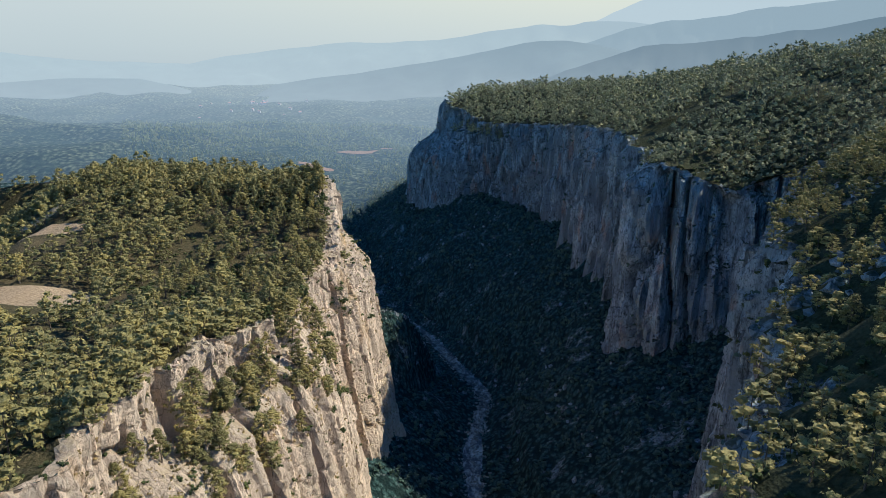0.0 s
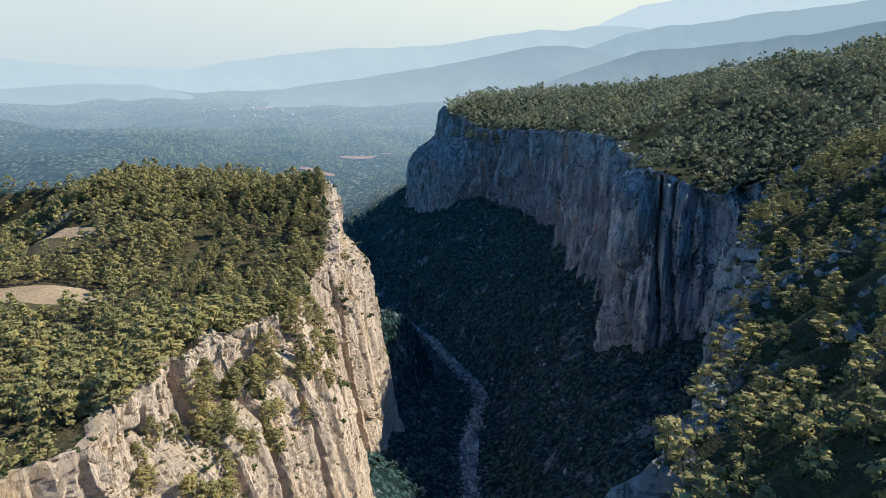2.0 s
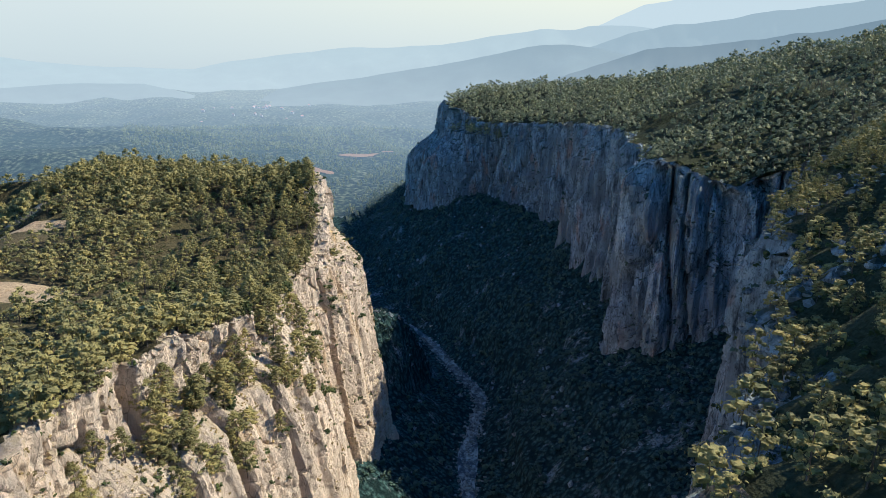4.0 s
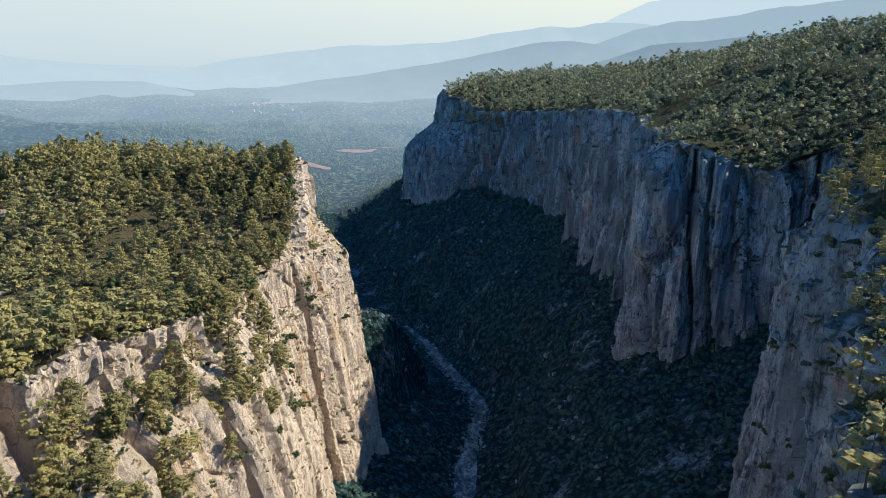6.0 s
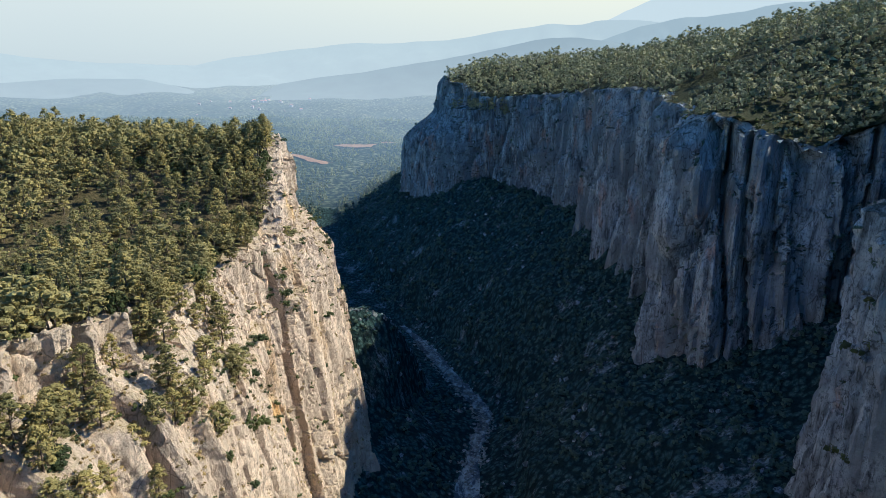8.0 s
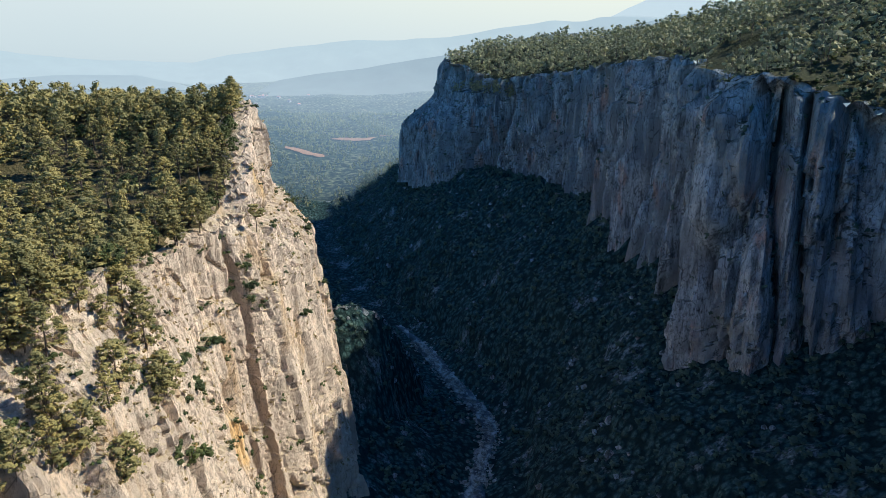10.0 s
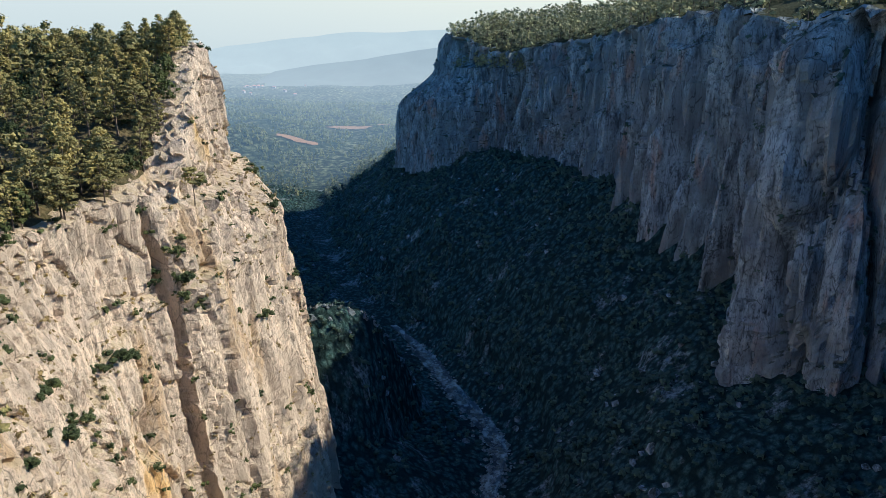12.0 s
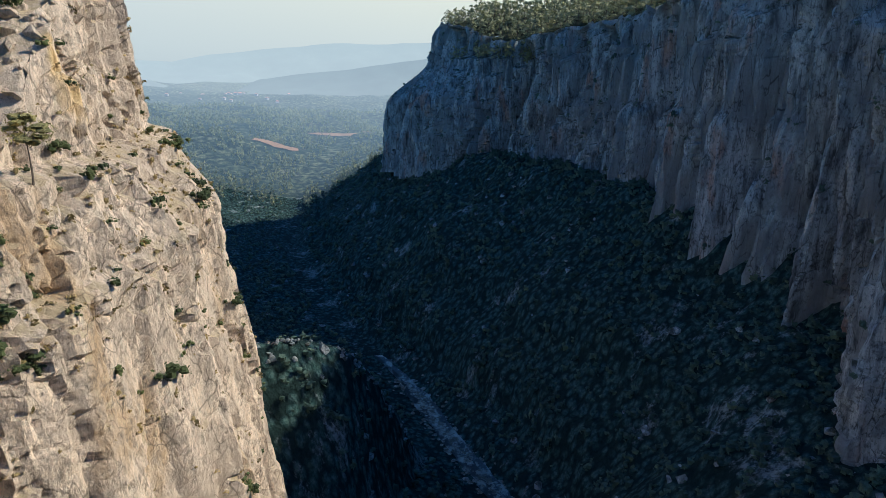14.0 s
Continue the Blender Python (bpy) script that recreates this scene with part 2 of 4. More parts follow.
# Far ranges glow: haze is put into the emission, paler towards the foot.
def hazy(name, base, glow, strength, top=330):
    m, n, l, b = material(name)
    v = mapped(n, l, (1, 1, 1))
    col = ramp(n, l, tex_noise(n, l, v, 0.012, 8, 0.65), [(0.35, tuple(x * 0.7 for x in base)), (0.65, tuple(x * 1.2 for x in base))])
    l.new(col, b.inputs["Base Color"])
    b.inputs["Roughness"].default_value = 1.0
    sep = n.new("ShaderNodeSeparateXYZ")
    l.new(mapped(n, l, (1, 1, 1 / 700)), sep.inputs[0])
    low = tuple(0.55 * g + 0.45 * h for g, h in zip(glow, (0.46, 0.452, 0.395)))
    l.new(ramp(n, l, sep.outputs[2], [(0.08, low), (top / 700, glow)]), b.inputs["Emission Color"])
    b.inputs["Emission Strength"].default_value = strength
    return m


# ---------------------------------------------------------------- mesh helpers
def mesh_object(name, verts, faces, mat, parent=None, flat=True, soft=None):
    """faces: an array of quads or of triangles. soft: normals of the vertices, for leaves that shade as one crown."""
    verts, faces = np.asarray(verts, np.float32), np.asarray(faces, np.int32)
    me = bpy.data.meshes.new(name)
    k = faces.shape[1]
    me.vertices.add(len(verts))
    me.vertices.foreach_set("co", verts.ravel())
    me.loops.add(faces.size)
    me.loops.foreach_set("vertex_index", faces.ravel())
    me.polygons.add(len(faces))
    me.polygons.foreach_set("loop_start", np.arange(0, faces.size, k, dtype=np.int32))
    me.polygons.foreach_set("use_smooth", np.full(len(faces), not flat))
    me.update(calc_edges=True)
    if soft is not None:
        me.attributes.new("custom_normal", "FLOAT_VECTOR", "POINT").data.foreach_set("vector", np.asarray(soft, np.float32).ravel())
    me.materials.append(mat)
    ob = new(name, me)
    ob.parent = parent
    return ob


def grid_faces(rows, cols, flip=False):
    a = (np.arange(rows - 1)[:, None] * cols + np.arange(cols - 1)[None]).ravel()
    q = np.stack([a, a + 1, a + cols + 1, a + cols], 1)
    return q[:, ::-1] if flip else q


def along(points, step, fine=()):
    """A smooth line through points of any width, resampled about every step metres; and its length at each sample."""
    p = np.array(points, float)
    ext = np.vstack([2 * p[0] - p[1], p, 2 * p[-1] - p[-2]])
    out = []
    for i in range(1, len(ext) - 2):
        a, b, c, d = ext[i - 1 : i + 3]
        t = np.linspace(0, 1, 24, endpoint=False)[:, None]
        out.append(0.5 * (2 * b + (c - a) * t + (2 * a - 5 * b + 4 * c - d) * t**2 + (3 * b - a - 3 * c + d) * t**3))
    q = np.vstack([*out, p[-1:]])
    s = np.r_[0, np.cumsum(np.hypot(*np.diff(q[:, :2], axis=0).T))]
    u = np.linspace(0, s[-1], max(2, int(s[-1] / step)))
    if fine:
        a, b = (s[np.argmin(np.hypot(q[:, 0] - p0[0], q[:, 1] - p0[1]))] for p0 in fine[:2])
        u = np.r_[np.arange(0, a, step), np.arange(a, b, fine[2]), np.arange(b, s[-1] + step, step).clip(0, s[-1])]
    return np.stack([np.interp(u, s, c) for c in q.T], 1), u


# ---------------------------------------------------------------- the lie of the land
RIVER, _ = along([(14, -60), (15, 100), (15, 250), (15, 348), (20, 390), (26, 425), (8, 472), (-9, 515), (-22, 540), (-60, 610), (-110, 760),
                  (-135, 950), (-125, 1150), (-150, 1330), (-220, 1600)], 6)


def river_x(y):
    return np.interp(y, RIVER[:, 1], RIVER[:, 0])


def river_z(y):
    return np.interp(y, [0, 540, 800, 1200, 1600, 2500], [3, 6, 18, 42, 58, 62])


def far_land(x, y):
    """Low wooded hills of the open valley."""
    h = 60 + 34 * fbm(x / 620, y / 300, 3.3, 3) + 9 * fbm(x / 120, y / 90, 1.1, 2)
    h = h + 26 * np.exp(-(((y - 1500) / 170) ** 2)) * smooth(-150, -230, x + 0.02 * (y - 1500))
    return h + smooth(1400, 3000, y) * 10


SPUR = ([-150, -90, -48, -34, -22, -16, -9, -2], [400, 404, 408, 414, 421, 434, 446, 456], [71, 71, 70, 69, 61, 48, 29, 4])  # its crest: x, y, z


def ground_z(x, y):
    d = x - river_x(y)
    zr = river_z(y)
    right = np.maximum(d - 6, 0) * np.interp(y, [0, 250, 320, 370, 420, 480, 560, 700, 800, 1000, 1400], [0.75, 0.65, 0.62, 0.72, 0.95, 1.05, 0.92, 0.80, 0.62, 0.20, 0.1])
    left = np.maximum(-d - 6, 0) * np.interp(y, [0, 300, 390, 430, 600, 760, 1000, 1400], [0.75, 0.72, 0.6, 0.16, 0.12, 0.16, 0.10, 0.08])
    bent = right + 5 * fbm(x / 26, y / 26, 12.0, 3)
    right = right + 6.5 * (smooth(13, 16, bent) - 0.5) * smooth(5, 9, right) * smooth(60, 30, right) + 4.0 * smooth(34, 36.5, bent) * smooth(70, 50, right)
    # a rocky spur that comes down from behind the sunlit cliff to the bend
    spur = np.interp(x, SPUR[0], SPUR[2]) - zr - np.where(y < np.interp(x, SPUR[0], SPUR[1]), 1.15, 1.2) * np.maximum(np.abs(y - np.interp(x, SPUR[0], SPUR[1])) - 2, 0)
    spur = np.where((x > -150) & (x < 0), spur, -50)
    h = np.maximum(right + left, spur)
    rough = (3.2 * fbm(x / 22, y / 22, 0.5, 4) + 1.2 * fbm(x / 5, y / 5, 7.5, 3)) * np.clip(h / 12, 0, 1)
    cap = np.where(y < 850, 92, 92 + 0 * y)
    near = zr + np.minimum(h, cap - zr) + rough
    w = smooth(820, 1150, y + 0.25 * np.abs(x))
    far = np.maximum(far_land(x, y), 0) * smooth(0, 160, np.abs(d) + (y > 1700) * 200) + (zr + 2) * (1 - smooth(0, 160, np.abs(d) + (y > 1700) * 200))
    side = smooth(230, 420, np.abs(x))
    low = near * (1 - w) + far * w
    return np.where(y < 1200, low * (1 - side * (1 - w)) + np.minimum(low, far) * side * (1 - w), low)


def spaced(parts):
    return np.concatenate([np.arange(a, b, s) for a, b, s in parts])


gx = spaced([(-4800, -1500, 150), (-1500, -400, 25), (-400, -160, 8), (-160, -50, 4), (-50, 120, 2.4), (120, 160, 4), (160, 400, 8), (400, 1500, 25), (1500, 4801, 150)])
gy = spaced([(-900, 40, 40), (40, 240, 8), (240, 560, 3.4), (560, 620, 5), (620, 1000, 8), (1000, 1800, 16), (1800, 3000, 50), (3000, 4801, 150)])
GX, GY = np.meshgrid(gx, gy)
GZ = ground_z(GX, GY)
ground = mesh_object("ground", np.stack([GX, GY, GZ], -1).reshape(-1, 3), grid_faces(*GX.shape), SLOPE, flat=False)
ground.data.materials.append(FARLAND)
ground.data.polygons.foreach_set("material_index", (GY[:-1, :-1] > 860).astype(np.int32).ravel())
tagged(ground, "dark scrub and forest ground of the canyon and valley", "ground", kind="structure")

# ---------------------------------------------------------------- cliffs and plateaus
LEFT_RIM, LU = along([(-150, -30, 158), (-104, 60, 154), (-76, 112, 150), (-67, 140, 148), (-68, 162, 146), (-65, 184, 144), (-59, 212, 140.5), (-55, 238, 135), (-50, 262, 132),
                      (-56, 288, 126), (-54, 308, 127), (-48, 328, 126), (-50, 345, 142), (-55, 362, 153), (-58, 378, 154), (-72, 402, 151),
                      (-120, 430, 149), (-200, 432, 146), (-280, 400, 140), (-350, 320, 128), (-370, 200, 120), (-340, 60, 130)], 5, ((-76, 112), (-80, 408), 0.6))
LEFT_BACK, _ = along([(-240, 0), (-236, 80), (-232, 180), (-228, 260), (-225, 300), (-215, 320), (-205, 335), (-205, 335), (-215, 330), (-230, 250), (-240, 60)], 2)
RIGHT_RIM, RU = along([(48, -60, 166), (36, 40, 163), (31, 90, 160), (33, 118, 157), (38, 136, 153), (51, 154, 153), (65, 178, 155), (78, 200, 161), (94, 236, 164), (104, 260, 160), (124, 284, 166),
                       (158, 312, 168), (172, 340, 168), (150, 356, 156), (134, 352, 153), (118, 362, 160), (107, 367, 163), (103, 380, 160), (114, 402, 157),
                       (107, 448, 168), (98, 520, 167), (87, 562, 163), (64, 612, 160), (32, 656, 156), (11, 700, 166), (5, 742, 171), (26, 805, 166),
                       (100, 910, 150), (240, 1060, 130), (460, 1220, 100)], 5, ((38, 136), (26, 805), 1.05))
RIGHT_BACK, _ = along([(700, -60), (720, 60), (730, 150), (740, 260), (760, 330), (760, 370), (760, 420), (720, 560), (640, 640), (560, 720), (560, 800), (600, 900), (700, 1000)], 4)


def outward(line, side):
    t = np.gradient(line[:, :2], axis=0)
    for _ in range(14):
        t[1:-1] = (t[:-2] + 2 * t[1:-1] + t[2:]) / 4
    t /= np.linalg.norm(t, axis=1)[:, None] + 1e-9
    return np.stack([t[:, 1], -t[:, 0]], 1) * side


def worley(x, y, seed):
    """Distance to the nearest and second nearest cell point, and a number for the nearest cell."""
    i, j = np.floor(x).astype(int), np.floor(y).astype(int)
    f1, f2, tag = np.full(x.shape, 9.0), np.full(x.shape, 9.0), np.zeros(x.shape)
    for di in (-1, 0, 1):
        for dj in (-1, 0, 1):
            a, b = i + di, j + dj
            px, py = a + 0.5 + 0.42 * hash3(a, b, seed), b + 0.5 + 0.42 * hash3(a, b, seed + 57)
            d = np.hypot(x - px, y - py)
            near = d < f1
            f2 = np.where(near, f1, np.minimum(f2, d))
            tag = np.where(near, hash3(a, b, seed + 91), tag)
            f1 = np.minimum(f1, d)
    return f1, f2, tag


def cliff(name, rim, u, side, bottom, rows, batter, seed, mat, columns, shape, label, bold, swell, crown, rag, pipes=0.0):
    """A rock face that hangs from a rim line: columns, clefts, blocks and shelves pushed in and out of it."""
    nrm = outward(rim, side)
    v = np.linspace(0, 1, rows)[None]
    base = bottom(rim, nrm)[:, None]
    top = rim[:, 2:3] + crown * fbm(u[:, None] / 5, 0, seed + 15, 3)
    z = top * (1 - v) + base * v
    uu = u[:, None] + 0 * v
    drop = top - z
    low = fbm(uu / 34, z / 160, seed, 3)
    warp = uu + 1.4 * vnoise(uu / 9, z / 34, seed + 1) + 0.5 * vnoise(uu / 3, z / 9, seed + 17)
    col = 1 - np.abs(fbm(warp / columns + 0.25 * low, z / 120 + 3, seed + 2, 2)) * 1.9
    fine = fbm(uu / 1.7, z / 6, seed + 4, 4, 0.6)
    bed = fbm(uu / 60, z / 3.6, seed + 6, 3)
    fade = 0.4 + 0.6 * smooth(0, 9, drop)
    cleft = smooth(0.36, 0.62, np.abs(vnoise(warp / 17, z / 260, seed + 8)))
    a1, a2, at = worley(warp / 4.6, z / 15 + 0.15 * low, int(seed) + 3)
    b1, b2, bt = worley(warp / 1.9, (z + 0.15 * warp) / 4.2, int(seed) + 5)
    blocks = (1.1 if pipes > 3 else 1.5) * at - 1.7 * smooth(0.10, 0.0, a2 - a1) + 0.5 * bt - 0.85 * smooth(0.13, 0.0, b2 - b1)
    calm = 0.25 if pipes > 3 else 0.38
    rough = np.maximum.reduce(np.broadcast_arrays(smooth(18, 8, drop) * smooth(306, 296, rim[:, 1:2]) * 0.9, calm + (0.9 - calm) * smooth(-0.15, 0.40, fbm(uu / 22, z / 22, seed + 13, 2)), 0.9 * smooth(122, 126, z) * (rim[:, 1:2] > 330) * (side > 0)))
    off = batter(v, rim[:, 1:2]) + fade * (swell * low + bold * col + rag * rough * fine + 0.25 * bed - 1.9 * bold * cleft + blocks * rough) + shape(rim[:, 1:2] + 0 * v, z)
    if pipes:
        # rounded columns that stand side by side, each with a shoulder of its own height
        for width, depth in ((24.0, pipes * (pipes > 3)), (9.0, 0.9 * pipes), (3.6, 0.3 * pipes)):
            q = warp / width + 0.5 * fbm(uu / (4 * width), z / 70, seed + width, 2)
            i = np.floor(q)
            lot = hash3(i.astype(int), int(width), 5)
            bulge = np.sqrt(np.clip(1 - (1.7 if pipes > 3 else 1.1) * (2 * (q - i) - 1) ** 2, 0, 1))
            head = 11 + 9 * lot + 0.25 * width * vnoise(uu / 3, z / 5, seed)
            off = off + depth * (0.85 + 0.75 * lot) * (bulge - 0.75) * smooth(0, 3, drop) - 0.6 * depth * smooth(head + 1.0, head - 1.4, drop) * (lot > 0.0) * (width < 20)
    rimshift = 1.7 * fbm(uu / 6, 0, seed + 11, 3)
    xy = rim[:, None, :2] + nrm[:, None] * (off + rimshift)[..., None]
    verts = np.concatenate([xy, z[..., None]], -1)
    ob = mesh_object(name, verts.reshape(-1, 3), grid_faces(len(rim), rows, side > 0), mat, flat=True)
    return tagged(ob, label, "cliff", kind="structure"), verts


def left_bottom(rim, nrm):
    p = rim[:, :2] + nrm * 26
    return np.minimum(ground_z(p[:, 0], p[:, 1]) - 6, 40)


def left_shape(y, z):
    """Ledges, the deep cleft beside the pillar, and the ochre hollow."""
    out = 5.0 * smooth(0.8, -1.0, z - 123.6) * smooth(318, 332, y)
    second = z - 112.7 - 0.25 * (y - 340)
    out = out + 2.0 * smooth(0.8, -0.8, second) * smooth(311, 318, y) * smooth(374, 366, y)
    out = out + 4.0 * smooth(128, 100, z) * smooth(302, 282, y)
    # the sloping green terraces below the rim, and a leaning shelf with bushes
    out = out + 9.0 * smooth(130, 119, z) * smooth(158, 176, y) * smooth(250, 232, y) + 5.0 * smooth(134, 116, z) * np.exp(-(((y - 248) / 13) ** 2))
    shelf = z - 97 - 0.42 * (y - 288)
    out = out + 3.0 * smooth(1.5, -1.5, shelf) * smooth(262, 270, y) * smooth(313, 307, y)
    yc = 319 - (118 - z) * 0.06 + 0.6 * vnoise(z / 5, 0.5, 3.1) + 0.3 * vnoise(z / 1.6, 0.2, 8.1)
    out = out - 9.0 * smooth(-1.5, -1.0, y - yc) * smooth(0.4, 0.0, y - yc) * smooth(126, 112, z)
    out = out + 1.7 * smooth(0, 0.6, y - yc) * smooth(15, 7, y - yc) * smooth(126, 114, z)
    out = out - 9.0 * np.exp(-(((y - 203 + 0.15 * (140 - z)) / 1.9) ** 4)) - 2.0 * np.exp(-(((y - 252 - 0.12 * (140 - z)) / 0.9) ** 4)) - 7.0 * np.exp(-(((y - 224 + 0.06 * (140 - z)) / 1.4) ** 4))
    out = out - 5.0 * np.exp(-(((y - 182) / 1.2) ** 4)) - 1.8 * np.exp(-(((y - 272 - 0.1 * (130 - z)) / 0.9) ** 4))
    out = out - 4.5 * np.exp(-(((y - 303) / 3.0) ** 2)) * smooth(80, 83, z) * smooth(93, 88, z)
    # the foot of the pillar stands forward of the ledge
    out = out + 4.5 * smooth(122, 113, z) * smooth(326, 346, y) * smooth(396, 372, y)
    return out


left_cliff, LV = cliff("cliff_left", LEFT_RIM, LU, 1, left_bottom, 180, lambda v, y: (15 + 1 * smooth(290, 310, y)) * v**1.1, 3.0, ROCK_SUN, 6.5, left_shape,
                       "tall sunlit limestone cliff with vertical clefts and ledges", 0.3, 2.6, 1.3, 0.28, 0.6)


def right_bottom(rim, nrm):
    p = rim[:, :2] + nrm * 14
    return np.minimum(ground_z(p[:, 0], p[:, 1]), 84) - 9


def right_shape(y, z):
    """The lower tier at the far headland stands forward."""
    tier = 26 * smooth(640, 700, y) * smooth(830, 770, y)
    shelf = -10 * smooth(146, 150, z) * smooth(636, 650, y) * smooth(702, 690, y)
    return shelf + tier * smooth(146, 116, z) + 3 * smooth(128, 122, z) * smooth(420, 470, y) * smooth(660, 600, y)


right_cliff, RV = cliff("cliff_right", RIGHT_RIM, RU, -1, right_bottom, 104, lambda v, y: 6 * v**1.3 + 2 * smooth(150, 185, y) * smooth(262, 225, y) * v**0.8, 31.0, ROCK_SHADE, 10.0, right_shape,
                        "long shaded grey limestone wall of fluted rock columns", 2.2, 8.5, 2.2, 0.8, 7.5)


def left_top_z(x, y):
    h = np.interp(y, [-40, 60, 140, 200, 262, 290, 330, 370, 410, 470], [156, 152, 146, 140, 132, 129.5, 137, 149, 150, 140])
    h = h + np.clip(-x - 90, 0, 90) * 0.06 * smooth(200, 320, y) - np.clip(-x - 176, 0, 200) * 0.55 * smooth(270, 310, y) - np.clip(y - 405, 0, 80) * 0.15
    return h + 1.6 * fbm(x / 26, y / 26, 5.0, 3)


def right_rise(d, y, rz):
    """Height above the rim at a distance from it: steep beside the camera's way, gentler further up the canyon."""
    steep = (np.interp(y, [0, 300], [352, 334]) - rz) * (1 - np.exp(-d / 245))
    high, g = np.interp(y, [300, 450, 600, 750, 900], [230, 190, 120, 42, 30]), np.interp(y, [300, 450, 600, 700], [0.47, 0.40, 0.31, 0.2])
    gentle = high * (1 - np.exp(-d * g / high))
    w = smooth(345, 250, y)
    return steep * w + gentle * (1 - w)


def to_rim(x, y, rim):
    """Distance to the rim, and the rim's height there."""
    d2 = (x[..., None] - rim[:, 0]) ** 2 + (y[..., None] - rim[:, 1]) ** 2
    w = 1 / (d2 + 4.0) ** 2
    return np.sqrt(d2.min(-1)), (w * rim[:, 2]).sum(-1) / w.sum(-1)


def top_sheet(name, rimv, back, rows, zfun, mat, rim_mat, label, side):
    m = len(rimv)
    b = np.stack([np.interp(np.linspace(0, 1, m), np.linspace(0, 1, len(back)), c) for c in back.T], 1)
    w = (np.linspace(0, 1, rows) ** 1.6)[None, :, None]
    xy = rimv[:, None, :2] * (1 - w) + b[:, None] * w
    d = np.linalg.norm(xy - rimv[:, None, :2], axis=-1)
    z = zfun(xy[..., 0], xy[..., 1], d, rimv[:, 2:3])
    z = z + 0.9 * fbm(xy[..., 0] / 2.6, xy[..., 1] / 2.6, 4.4, 3) * smooth(14, 6, d)
    z[:, 0] = rimv[:, 2]
    verts = np.concatenate([xy, z[..., None]], -1)
    ob = mesh_object(name, verts.reshape(-1, 3), grid_faces(m, rows, side < 0), mat, flat=False)
    ob.data.materials.append(rim_mat)
    stony = d[:-1, :-1] < 2.4 + 2.5 * fbm(verts[:-1, :-1, 0] / 6, verts[:-1, :-1, 1] / 6, 1.0, 2)
    if side > 0:
        stony |= (d[:-1, :-1] < 5) & (verts[:-1, :-1, 1] > 316)
    stony &= (verts[:-1, :-1, 0] > -90) & (verts[:-1, :-1, 1] < 800)
    ob.data.polygons.foreach_set("material_index", stony.astype(np.int32).ravel())
    return tagged(ob, label, "ground", kind="structure"), verts


def left_blend(x, y, d, rz):
    w = smooth(0, 16, d)
    return rz * (1 - w) + left_top_z(x, y) * w


def right_blend(x, y, d, rz):
    near_d, near_z = to_rim(x, y, RIGHT_RIM[::5])
    near_d = np.minimum(near_d, d)
    return near_z + right_rise(near_d, y, near_z) + 3.5 * fbm(x / 45, y / 45, 8.0, 3) * smooth(4, 30, near_d)


left_top, LT = top_sheet("plateau_left", LV[::2, 0], LEFT_BACK, 60, left_blend, SOIL, ROCK_SUN, "dry ochre plateau floor between pines", 1)
right_slope, RT = top_sheet("plateau_right", RV[::2, 0], RIGHT_BACK, 70, right_blend, SLOPE_SOIL, ROCK_SHADE, "wooded slope that rises behind the canyon rim", -1)

# ---------------------------------------------------------------- river
rx, ru = along(np.c_[RIVER, river_z(RIVER[:, 1]) + 0.25], 3)
rx, ru = rx[rx[:, 1] < 546], ru[rx[:, 1] < 546]
w = np.linspace(-1, 1, 9)
half = 4.0 + 1.6 * fbm(ru / 30, 0.3, 0, 3) + 0.9 * fbm(ru / 7, 2.3, 0, 2)
rv = np.stack([rx[:, 0:1] + w * half[:, None], rx[:, 1:2] + 0 * w, rx[:, 2:3] + 0.35 * np.abs(w) + 0 * rx[:, :1]], -1)
WATER, _n, _l, _b = material("river_water")
_f = tex_noise(_n, _l, mapped(_n, _l, (0.22, 0.12, 0.2)), 1.0, 8, 0.62)
_l.new(ramp(_n, _l, _f, [(0.44, (0.012, 0.02, 0.024)), (0.50, (0.05, 0.065, 0.07)), (0.54, (0.24, 0.26, 0.23)), (0.66, (0.42, 0.43, 0.38))]), _b.inputs["Base Color"])
_b.inputs["Roughness"].default_value = 0.35
bump(_n, _l, _b, _f, 0.6, 0.5)
river = mesh_object("river", rv.reshape(-1, 3), grid_faces(len(rx), 9, False), WATER, flat=False)
tagged(river, "shallow river over pale stones on the canyon floor", "river", kind="structure")

# ---------------------------------------------------------------- far mountains
def ridge(name, dist, line, mat, depth, seed, label):
    """A far mountain range: crest heights by bearing (degrees to the right of north)."""
    az = np.radians(np.linspace(line[0][0], line[-1][0], 260))
    crest = np.interp(np.degrees(az), [p[0] for p in line], [p[1] for p in line])
    v = np.linspace(0, 1, 24)[None]
    r = dist - depth * (1 - v)
    z = 40 + (crest[:, None] - 40) * (1.15 * v**1.2 - 0.15) + (crest[:, None] - 60) * 0.10 * fbm(az[:, None] * 26, v * 3, seed, 5) * (0.25 + np.sin(v * np.pi)) * 0.8
    verts = np.stack([np.sin(az)[:, None] * r, np.cos(az)[:, None] * r, z], -1)
    ob = mesh_object(name, verts.reshape(-1, 3), grid_faces(260, 24), mat, flat=False)
    return tagged(ob, label, "mountains", kind="structure")


def crest(dist, rows):
    return [(a, 212 + (dist - 40) * math.tan(radians(e))) for a, e in rows]


